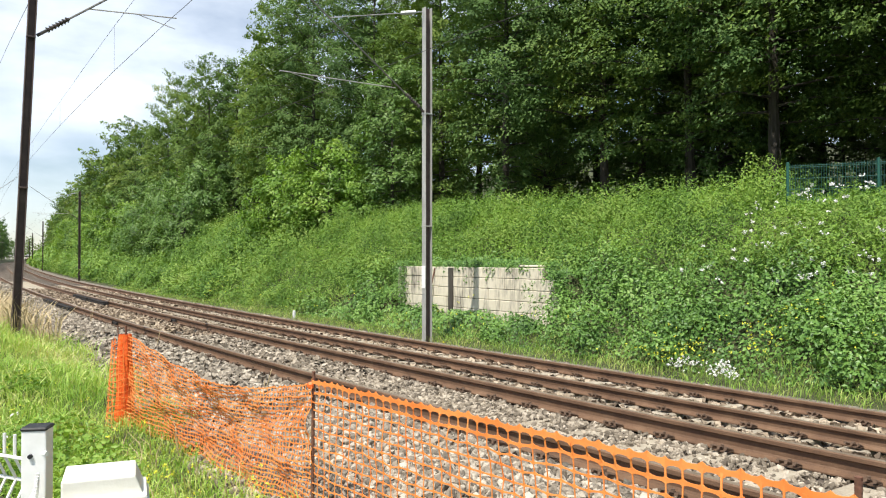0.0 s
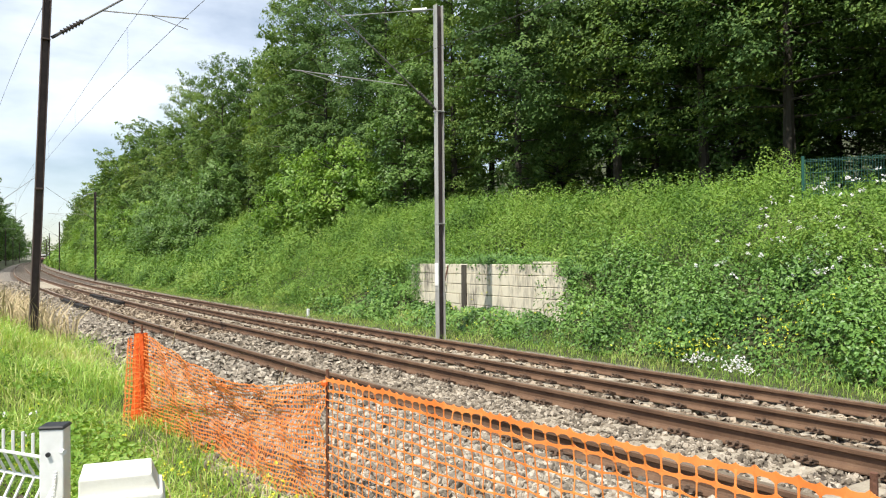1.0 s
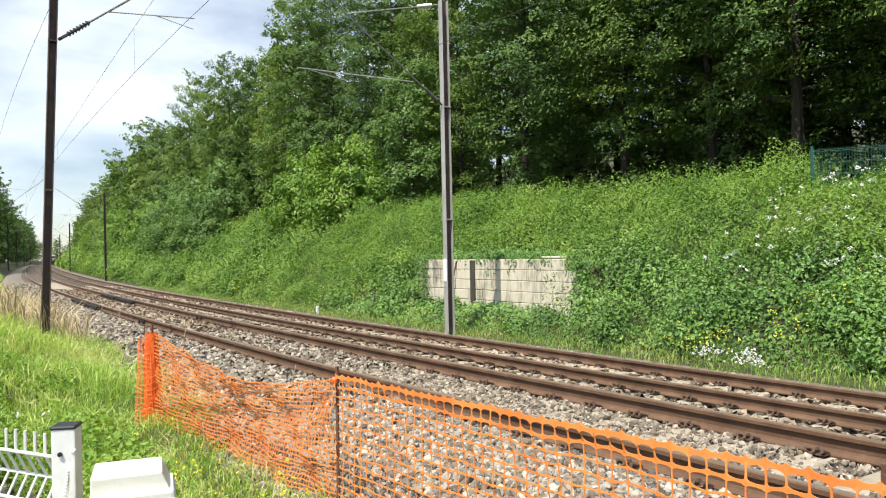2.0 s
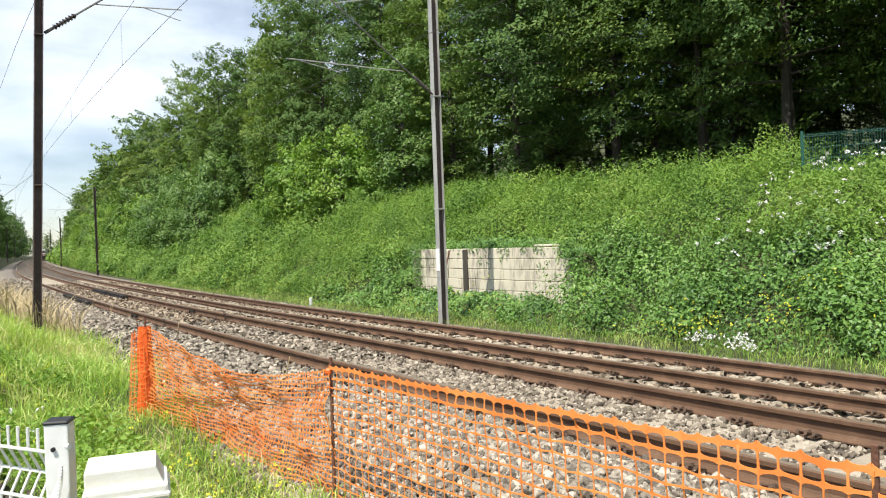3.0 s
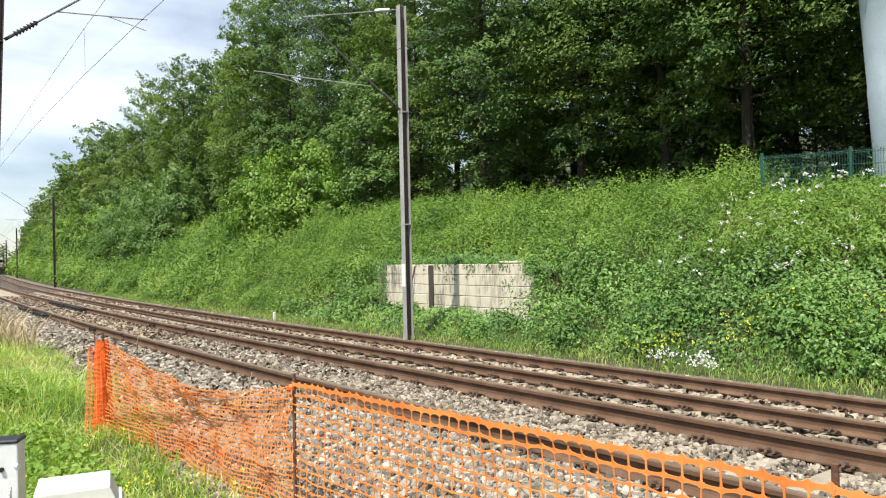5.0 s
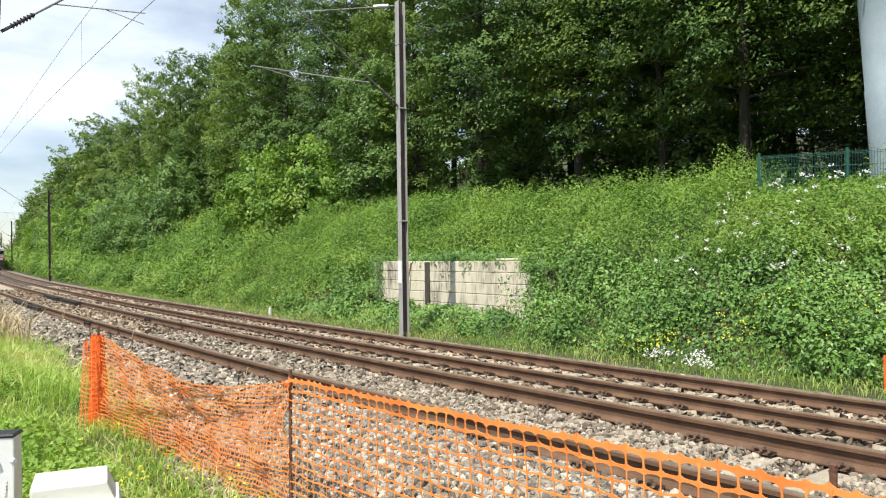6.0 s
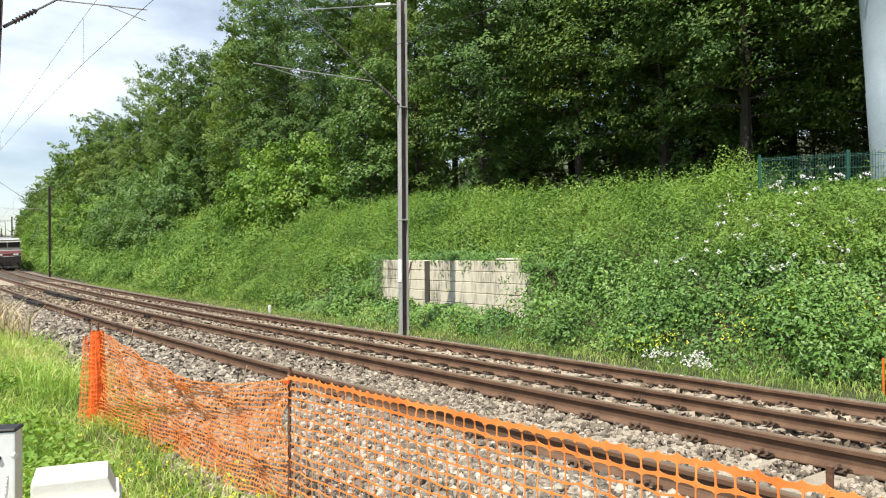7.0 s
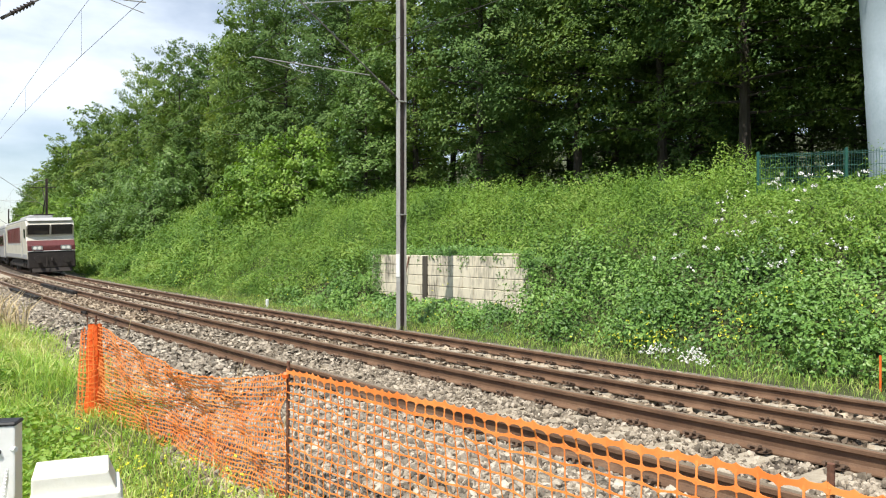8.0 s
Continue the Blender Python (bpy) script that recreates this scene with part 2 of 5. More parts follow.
def rod(a, b_, r, sides=8, bm=None, r2=None):
    """A round bar from a to b."""
    b = bm if bm is not None else bmesh.new()
    a, b_ = Vector(a), Vector(b_)
    d = b_ - a
    m = Matrix.Translation((a + b_) / 2) @ d.to_track_quat("Z", "Y").to_matrix().to_4x4()
    bmesh.ops.create_cone(b, cap_ends=True, segments=sides, radius1=r, radius2=r if r2 is None else r2, depth=d.length, matrix=m)
    return b


def kites(points, normals, length, width, rng, up=0.0, fold=0.18):
    """Leaf quads: points, normals (n, 3), length and width (n)."""
    n = len(points)
    nn = normals / np.linalg.norm(normals, axis=1, keepdims=True)
    t = rng.normal(size=(n, 3))
    t[:, 2] -= up
    t -= nn * np.sum(t * nn, 1, keepdims=True)
    t /= np.linalg.norm(t, axis=1, keepdims=True)
    b = np.cross(nn, t)
    L, W = length[:, None], width[:, None]
    v = np.empty((n, 4, 3))
    v[:, 0] = points - t * L * 0.5
    v[:, 1] = points + b * W * 0.5 + nn * W * fold - t * L * 0.05
    v[:, 2] = points + t * L * 0.5
    v[:, 3] = points - b * W * 0.5 + nn * W * fold - t * L * 0.05
    return v


def leaf_mesh(name, quads, mats, index=None):
    q = np.concatenate(quads) if isinstance(quads, list) else quads
    k = q.shape[1]
    return poly_mesh(name, q.reshape(-1, 3), np.arange(len(q) * k).reshape(-1, k), mats, index=index)


def slivers(points, normals, length, width, rng, up=0.0):
    """Small pointed leaves, three corners each."""
    n = len(points)
    nn = normals / np.linalg.norm(normals, axis=1, keepdims=True)
    t = rng.normal(size=(n, 3))
    t[:, 2] -= up
    t -= nn * np.sum(t * nn, 1, keepdims=True)
    t /= np.linalg.norm(t, axis=1, keepdims=True)
    b = np.cross(nn, t)
    v = np.empty((n, 3, 3))
    v[:, 0] = points - t * length[:, None] * 0.4 + b * width[:, None] * 0.5
    v[:, 1] = points + t * length[:, None] * 0.6
    v[:, 2] = points - t * length[:, None] * 0.4 - b * width[:, None] * 0.5
    return v


def blades(points, height, width, lean, rng):
    """Grass blades: upright thin quads that lean over."""
    n = len(points)
    a = rng.uniform(0, 2 * np.pi, n)
    d = np.c_[np.cos(a), np.sin(a), np.zeros(n)]
    a2 = rng.uniform(0, 2 * np.pi, n)
    s = np.c_[np.cos(a2), np.sin(a2), np.zeros(n)]
    H, W = height[:, None], width[:, None]
    v = np.empty((n, 4, 3))
    v[:, 0] = points
    mid = points + d * (lean * height * 0.3)[:, None] + np.array([0, 0, 1]) * H * 0.6
    v[:, 1] = mid + s * W * 0.5
    v[:, 2] = points + d * (lean * height)[:, None] + np.array([0, 0, 1]) * H * (1 - 0.3 * lean[:, None])
    v[:, 3] = mid - s * W * 0.5
    return v


# ---------------------------------------------------------------- the line of the railway
# s runs along the near track away from the camera's foot point, o across it towards the wooded bank
HEAD0, FOOT = 0.6524, 5.2523
_s = np.arange(-120.0, 900.0, 0.1)
_k = np.where(_s < 25, 0.0024, np.where(_s < 90, 0.000926, 0.00016))
_a = np.cumsum(_k) * 0.1
_a -= np.interp(0, _s, _a)
_h = HEAD0 - _a
_x, _y = np.cumsum(-np.sin(_h)) * 0.1, np.cumsum(np.cos(_h)) * 0.1
_x += FOOT * math.cos(HEAD0) - np.interp(0, _s, _x)
_y += FOOT * math.sin(HEAD0) - np.interp(0, _s, _y)
GAP = 3.8625            # between the track centres
Z2 = -0.375             # the far track lies lower
RAILS = [(-0.75, 0.037), (0.75, 0.0), (GAP - 0.75, Z2 + 0.057), (GAP + 0.75, Z2)]


def heading(s):
    return np.interp(s, _s, _h)


def line(s, o):
    """x, y of the place s along and o across."""
    s, o = np.broadcast_arrays(np.asarray(s, float), np.asarray(o, float))
    h = heading(s)
    return np.stack([np.interp(s, _s, _x) + o * np.cos(h), np.interp(s, _s, _y) + o * np.sin(h)], -1)


def spot(s, o, z):
    p = line(s, o)
    return Vector((float(p[0]), float(p[1]), z))


def along(s, o, z, turn=0.0):
    """Pose with local y along the track (away), x across it towards the bank."""
    p = line(s, o)
    return pose(float(p[0]), float(p[1]), z, 0, 0, math.degrees(float(heading(s))) + turn)


def waves(x, y, scale, seed):
    """Smooth pseudo-noise, -1 to 1."""
    r = np.random.default_rng(seed)
    v = 0
    for i in range(6):
        a, ph = r.uniform(0, 6.28), r.uniform(0, 6.28)
        f = (1 + 0.45 * i) / scale
        v = v + np.sin(f * (x * math.cos(a) + y * math.sin(a)) * 2 + ph) / (1 + 0.35 * i)
    return v / 3.0


PROFILE_O = np.array([-200, -60, -30, -9, -5, -3.2, -2.75, -1.85, -1.35, 0, 1.45, 1.95, 2.35, 5.3, 6.1, 6.8, 7.6, 12.6, 14.5, 22, 45, 120, 300])
PROFILE_Z = np.array([2.0, 0.5, -0.2, -0.38, -0.42, -0.42, -0.36, -0.10, -0.13, -0.19, -0.21, -0.33, -0.57, -0.60, -0.68, -0.62, -0.30, 2.55, 2.95, 3.3, 7.0, 20.0, 30.0])


def ground_z(s, o):
    s, o = np.asarray(s, float), np.asarray(o, float)
    z = np.interp(o, PROFILE_O, PROFILE_Z)
    bank = np.clip((o - 7) / 5, 0, 1)
    z = z + bank * (0.8 * np.clip((s - 22) / 30, 0, 1) + 0.25 * waves(s, o, 9, 3))
    near = np.clip((-o - 2.7) / 0.8, 0, 1) * np.clip((s - 10) / 3.5, 0, 1)
    z = z + near * (0.42 + 0.55 * np.clip((-o - 3.5) / 1.6, 0, 1) + 0.10 * waves(s, o, 3, 5))
    # the old wall holds the bank back here
    held_back = (s > 13.6) & (s < 21.2)
    z = np.where(held_back & (o > 6.8) & (o < 8.62), np.minimum(z, -0.35), z)
    z = np.where(held_back & (o >= 8.62) & (o < 11), np.maximum(z, 1.05), z)
    hill = np.clip((o - 13) / 8, 0, 1) * 3.6 * np.clip((s - 85) / 40, 0, 1) * np.clip((330 - s) / 120, 0, 1)
    z = z + hill
    return z


def build_ground():
    ss = np.concatenate([np.arange(-110, -20, 6.0), np.arange(-20, 60, 0.5), np.arange(60, 200, 3.0), np.arange(200, 880, 20.0)])
    oo = np.concatenate([[-400, -200, -100, -60, -40, -30, -20, -14, -9], np.arange(-7, -3.2, 0.5), np.arange(-3.2, 6.9, 0.12), np.arange(6.9, 8.5, 0.2), [8.5, 8.66], np.arange(8.9, 15, 0.5),
                         [16, 18, 20, 24, 30, 45, 70, 120, 200, 400]])
    S, O = np.meshgrid(ss, oo, indexing="ij")
    xy = line(S, O)
    z = ground_z(S, O)
    z = z + np.where((O > -2.8) & (O < 6.0), 0.012 * waves(S * 9, O * 9, 1.0, 8), 0)
    v = np.concatenate([xy, z[..., None]], -1).reshape(-1, 3)
    n, m = S.shape
    i = np.arange(n * m).reshape(n, m)
    f = np.stack([i[:-1, :-1], i[:-1, 1:], i[1:, 1:], i[1:, :-1]], -1).reshape(-1, 4)
    om = ((O[:-1, :-1] + O[1:, 1:]) / 2).reshape(-1)
    idx = np.where((om > -2.75) & (om < 6.3), np.where((om > -1.2) & (om < 5.2), 2, 1), 0)
    mesh_thing("ground", poly_mesh("ground", v, f[:, ::-1], [SOIL, BALLAST_BED, TRACK_BED], True, idx), "earth bank and grey ballast bed of a railway cutting", "ground", kind="structure")


build_ground()


def stones(name, s0, s1, o0, o1, per_m2, size, mat, seed, dens=None, lift=0.0, fine=False, label="loose angular grey ballast stones beside the rails"):
    """Angular ballast stones lying on the bed."""
    r = np.random.default_rng(seed)
    n = int((s1 - s0) * (o1 - o0) * per_m2)
    s, o = r.uniform(s0, s1, n), r.uniform(o0, o1, n)
    for ro, _z in RAILS:
        keep = abs(o - ro) > 0.10
        s, o = s[keep], o[keep]
    if dens is not None:
        keep = r.uniform(size=len(s)) < dens(s, o)
        s, o = s[keep], o[keep]
    n = len(s)
    xy = line(s, o)
    z = ground_z(s, o) + lift + r.uniform(-0.01, 0.022, n)
    if fine:
        g = 1.618
        base = np.array([[-1, g, 0], [1, g, 0], [-1, -g, 0], [1, -g, 0], [0, -1, g], [0, 1, g], [0, -1, -g], [0, 1, -g], [g, 0, -1], [g, 0, 1], [-g, 0, -1], [-g, 0, 1]], float) / 3.3
        fc = np.array([[0, 11, 5], [0, 5, 1], [0, 1, 7], [0, 7, 10], [0, 10, 11], [1, 5, 9], [5, 11, 4], [11, 10, 2], [10, 7, 6], [7, 1, 8],
                       [3, 9, 4], [3, 4, 2], [3, 2, 6], [3, 6, 8], [3, 8, 9], [4, 9, 5], [2, 4, 11], [6, 2, 10], [8, 6, 7], [9, 8, 1]])
    else:
        base = np.array([[-1, -1, -1], [1, -1, -1], [1, 1, -1], [-1, 1, -1], [-1, -1, 1], [1, -1, 1], [1, 1, 1], [-1, 1, 1]], float) * 0.5
        fc = np.array([[4, 5, 6, 7], [0, 1, 5, 4], [1, 2, 6, 5], [2, 3, 7, 6], [3, 0, 4, 7]])
    m = len(base)
    v = base[None] * r.uniform(0.55, 1.25, (n, 1, 3)) + r.normal(0, 0.09 if fine else 0.13, (n, m, 3))
    v *= (size * r.uniform(0.55, 1.45, n))[:, None, None]
    q = r.normal(size=(n, 4))
    q /= np.linalg.norm(q, axis=1, keepdims=True)
    w, x, y, zz = q.T
    R = np.stack([1 - 2 * (y * y + zz * zz), 2 * (x * y - zz * w), 2 * (x * zz + y * w), 2 * (x * y + zz * w), 1 - 2 * (x * x + zz * zz), 2 * (y * zz - x * w),
                  2 * (x * zz - y * w), 2 * (y * zz + x * w), 1 - 2 * (x * x + y * y)], -1).reshape(-1, 3, 3)
    v = np.einsum("nij,nkj->nki", R, v) + np.c_[xy, z][:, None, :]
    f = (np.arange(n)[:, None, None] * m + fc[None]).reshape(-1, fc.shape[1])
    mesh_thing(name, poly_mesh(name, v.reshape(-1, 3), f, mat), label, "ballast", kind="stuff")


def build_ballast():
    stones("shoulder_ballast", -3.5, 7, -2.95, -0.85, 690, 0.055, STONE, 11, fine=True)
    stones("shoulder_ballast", 7, 30, -2.75, -0.85, 430, 0.056, STONE, 12)
    stones("track_ballast", 16, 46, -0.65, 0.65, 120, 0.075, STONE_RUST, 17)
    stones("track_ballast", 26, 50, 0.85, 2.95, 70, 0.09, STONE_RUST, 18)
    stones("track_ballast", 30, 60, 3.2, 4.5, 60, 0.10, STONE_RUST, 19)
    stones("shoulder_ballast", 30, 60, -2.6, -0.85, 70, 0.10, STONE, 20)
    stones("track_ballast", -4, 9, -0.65, 0.65, 700, 0.045, STONE_MIXED, 13, lambda s, o: np.where(abs((s + 0.14) % 0.6 - 0.3) < 0.15, np.clip(0.22 + (s - 3) / 5 + 0.35 * waves(s * 3, o * 3, 1, 9), 0.12, 0.95), 1.0), 0.012, True)
    stones("track_ballast", 9, 16, -0.65, 0.65, 420, 0.055, STONE_MIXED, 28, lift=0.02)
    stones("garden_gravel", 2.6, 7.2, -6.3, -4.35, 420, 0.05, TRACK_BED, 29, lift=0.02, label="dark grey gravel behind the white wire fence")
    stones("track_ballast", -4, 26, 0.85, 2.95, 230, 0.062, STONE_RUST, 14)
    stones("track_ballast", -5, 30, 3.2, 4.5, 160, 0.065, STONE_RUST, 15)
    stones("verge_ballast", -5, 40, 4.7, 6.0, 130, 0.055, STONE, 16, lambda s, o: np.clip((6.05 - o) / 0.8, 0, 1))


build_ballast()

# ---------------------------------------------------------------- rails and sleepers


def sweep(profile, ss, o, z):
    """A profile of (across, up) points swept along the line."""
    k = len(profile)
    h = heading(ss)
    c = line(ss, o)
    pr = np.array(profile)
    v = np.empty((len(ss), k, 3))
    v[:, :, 0] = c[:, None, 0] + pr[None, :, 0] * np.cos(h)[:, None]
    v[:, :, 1] = c[:, None, 1] + pr[None, :, 0] * np.sin(h)[:, None]
    v[:, :, 2] = z + pr[None, :, 1]
    i = np.arange(len(ss) * k).reshape(len(ss), k)
    j = np.roll(i, -1, 1)
    f = np.stack([i[:-1], j[:-1], j[1:], i[1:]], -1).reshape(-1, 4)
    return v.reshape(-1, 3), f


RAIL_PROFILE = [(-0.075, -0.172), (0.075, -0.172), (0.075, -0.160), (0.018, -0.142), (0.009, -0.125), (0.009, -0.055), (0.036, -0.040), (0.036, -0.010), (0.026, 0.0),
                (-0.026, 0.0), (-0.036, -0.010), (-0.036, -0.040), (-0.009, -0.055), (-0.009, -0.125), (-0.018, -0.142), (-0.075, -0.160)]


def build_track(centre, rails, label):
    track = empty_thing("railway_track", Matrix(), label, "railway track", "railway tracks", "structure")
    ss = np.concatenate([np.arange(-9, 60, 1.0), np.arange(60, 860, 5.0)])
    for o, z in rails:
        v, f = sweep(RAIL_PROFILE, ss, o, z)
        idx = np.tile([0, 0, 0, 0, 0, 0, 0, 0, 1, 0, 0, 0, 0, 0, 0, 0], len(ss) - 1)
        part("rail", poly_mesh("rail", v, f[:, ::-1], [RAIL_RUST, RAIL_TOP], False, idx), None, track, "brown rusty rail with a worn running top")
    zc = (rails[0][1] + rails[1][1]) / 2 - 0.172
    tilt = math.degrees(math.atan2(rails[1][1] - rails[0][1], 1.5))
    b = box(2.35, 0.27, 0.20, (0, 0, -0.108), 0.02)
    sl_me = bpy.data.meshes.new("sleeper")
    b.to_mesh(sl_me)
    b.free()
    sl_me.materials.append(SLEEPER)
    b = bmesh.new()
    for y in (-0.05, 0.0, 0.05):
        rod((-0.035, y, 0.004), (0.095, y * 1.35, 0.040), 0.017, 5, b)
    box(0.10, 0.15, 0.012, (0.03, 0, 0.004), 0.0, b)
    rod((0.035, 0, 0), (0.035, 0, 0.055), 0.016, 6, b)
    clip_me = bpy.data.meshes.new("rail_clip")
    b.to_mesh(clip_me)
    b.free()
    clip_me.materials.append(CLIP_RUST)
    offs = []
    for side, (ro, rz) in zip((-1, 1), rails):
        offs += [(ro - centre - 0.105, 180), (ro - centre + 0.105, 0)]
    s = -4.0 + (2.5619 + 4.0) % 0.6
    while s < 62:
        sl = part("sleeper", sl_me, None, track, at=along(s, centre, zc) @ pose(0, 0, 0, 0, -tilt, 0))
        if s < 44:
            for x, turn in offs:
                part("rail_clip", clip_me, None, sl, at=pose(x, 0, 0.016, 0, 0, turn))
        s += 0.6
    far = []
    for s in np.arange(62, 400, 0.6):
        c, h = line(s, centre), float(heading(s))
        ax, ay = np.array([math.cos(h), math.sin(h)]), np.array([-math.sin(h), math.cos(h)])
        q = [c + ax * a * 1.2 + ay * d * 0.13 for a, d in ((-1, -1), (1, -1), (1, 1), (-1, 1))]
        far.append(np.c_[np.array(q), np.full(4, zc - 0.005)])
    far = np.array(far)
    tagged(part("far_sleepers", leaf_mesh("far_sleepers", far, SLEEPER_STAINED), None, track), kind="stuff")
    return track


build_track(0.0, RAILS[:2], "near railway track of rusty rails on concrete sleepers")
build_track(GAP, RAILS[2:], "far railway track of rusty rails on concrete sleepers")

# ---------------------------------------------------------------- trees


def fan_of_leaves(r, base, a, reach, rise, droop, n, leaf, thick):
    """One bough's drooping fan of twigs, each twig ending in a tuft of leaves."""
    tufts = max(5, int(3.2 * reach + 4))
    w = r.uniform(0.25, 1.0, tufts) ** 0.8
    lat_t = r.uniform(-1, 1, tufts) * 0.62 * reach * np.sqrt(np.clip(1.06 - w, 0.05, 1)) * (0.4 + w * 0.8)
    size = (0.17 + 0.07 * reach) * r.uniform(0.7, 1.35, tufts)
    lift = r.normal(0, 0.09 * reach + 0.08, tufts)
    k = r.integers(0, tufts, n)
    q = r.normal(size=(n, 3))
    q /= np.linalg.norm(q, axis=1, keepdims=True)
    q *= (r.uniform(0, 1, n) ** 0.45 * size[k])[:, None]
    q[:, 2] *= 0.35 + thick
    fwd = w[k] * reach + q[:, 0] * 1.35
    lat = lat_t[k] + q[:, 1]
    rel = np.clip(fwd / reach, 0, 1.3)
    up = rise * rel - droop * reach * rel ** 2.3 - 0.2 * lat ** 2 / max(reach, 0.6) + lift[k] + q[:, 2] - 0.5 * (q[:, 0] ** 2 + q[:, 1] ** 2) / size[k]
    ca, sa = math.cos(a), math.sin(a)
    p = np.c_[base[0] + ca * fwd - sa * lat, base[1] + sa * fwd + ca * lat, base[2] + up]
    out = np.array([ca, sa, 0]) * (0.25 + 0.55 * rel)[:, None] + np.c_[-sa * lat, ca * lat, np.zeros(n)] / reach * 0.6
    turned = np.c_[ca * q[:, 0] - sa * q[:, 1], sa * q[:, 0] + ca * q[:, 1], q[:, 2]] / size[k][:, None]
    nrm = out + 0.7 * turned + np.array([0, 0, 0.75]) + r.normal(0, 0.38, (n, 3))
    return slivers(p, nrm, leaf * r.uniform(0.6, 1.45, n), leaf * r.uniform(0.5, 0.9, n), r, up=0.6)


def grow_tree(seed, height, spread, leaves, leaf, crown_base, leaf_mat, flat=0.5, boughs=0, form="dome", skirt=0.42):
    """Trunk, limbs and a crown of layered drooping fans. Returns (wood mesh, limb mesh, leaf mesh)."""
    r = np.random.default_rng(seed)
    wood = bmesh.new()
    bend = r.uniform(-0.3, 0.3, 2)
    pts = [Vector((bend[0] * math.sin(t * 2.2), bend[1] * math.sin(t * 1.7 + 0.4), height * 0.94 * t)) for t in np.linspace(0, 1, 7)]
    r0 = 0.009 * height + 0.03
    prev = None
    for i, c in enumerate(pts):
        rr = r0 * (1 - i / 6.6) * (1.25 if i == 0 else 1.0)
        ring = [wood.verts.new(c + Vector((rr * math.cos(k * 0.8976), rr * math.sin(k * 0.8976), 0))) for k in range(7)]
        if prev:
            for k in range(7):
                wood.faces.new((prev[k], prev[(k + 1) % 7], ring[(k + 1) % 7], ring[k]))
        prev = ring
    wood.faces.new(prev)
    limbs = bmesh.new()
    n_l = boughs or int(30 + 2.8 * height)
    lobe = r.uniform(0, 6.28, 3)
    spec = []
    for i in range(n_l):
        u = (i + r.uniform()) / n_l
        t = crown_base + (1.0 - crown_base) * u
        base = pts[0].lerp(pts[-1], min(1.0, t))
        a = i * 2.4 + r.uniform(-0.45, 0.45)
        if form == "dome":
            env = math.sqrt(max(0.03, 1 - (abs(u - 0.40) / 0.66) ** 2.6)) * (skirt + (1 - skirt) * min(1.0, u / 0.24))
        else:
            env = 0.28 + 0.72 * math.sin(math.pi * min(1.0, 0.16 + 0.86 * u)) ** 0.8
        env *= 1 + 0.16 * math.sin(2 * a + lobe[0]) + 0.13 * math.sin(3 * a + 6 * u + lobe[1])
        reach = max(0.5, spread * env * r.uniform(0.78, 1.12))
        rise = reach * (0.20 + 0.55 * u ** 2) * r.uniform(0.6, 1.3)
        droop = (0.26 - 0.16 * u) * r.uniform(0.5, 1.3)
        tip = base + Vector((math.cos(a) * reach * 0.9, math.sin(a) * reach * 0.9, rise * 0.9 - droop * reach * 0.75))
        mid = base + Vector((math.cos(a) * reach * 0.5, math.sin(a) * reach * 0.5, rise * 0.5 - droop * reach * 0.2))
        rod(base, mid, 0.020 + 0.009 * reach * (1 - u), 4, limbs, 0.016 + 0.003 * reach)
        rod(mid, tip, 0.016 + 0.003 * reach, 3, limbs, 0.006)
        spec.append((base, a, reach, rise, droop))
    total = sum(q[2] ** 1.7 for q in spec)
    quads = []
    for base, a, reach, rise, droop in spec:
        n = max(12, int(leaves * reach ** 1.7 / total))
        quads.append(fan_of_leaves(r, base, a, reach, rise, droop, n, leaf, 0.5 * flat))
    lm = leaf_mesh("crown", quads, leaf_mat)
    w_me, l_me = bpy.data.meshes.new("trunk"), bpy.data.meshes.new("limb_frame")
    wood.to_mesh(w_me)
    limbs.to_mesh(l_me)
    wood.free()
    limbs.free()
    w_me.materials.append(BARK)
    l_me.materials.append(BARK)
    return w_me, l_me, lm


def tree_kind(name, label, category, meshes):
    t = empty_thing(name, Matrix(), label, category)
    part("trunk", meshes[0], None, t)
    tagged(part("limb_frame", meshes[1], None, t), kind="stuff")
    part("crown", meshes[2], None, t)
    return t


def put_trees(kinds, places, group):
    """places: (kind, s, o, scale). The first of a kind is moved, the rest are copies."""
    first = {}
    for k, s, o, sc in places:
        z = float(ground_z(s, o)) - 0.15
        p = line(s, o)
        m = pose(float(p[0]), float(p[1]), z, 0, 0, RNG.uniform(0, 360))
        if k not in first:
            first[k] = kinds[k]
            ob = kinds[k]
        else:
            ob = copy_thing(kinds[k], m)
        ob.matrix_basis = m @ Matrix.Diagonal((sc, sc, sc * RNG.uniform(0.94, 1.06), 1))
        tagged(ob, group=group)


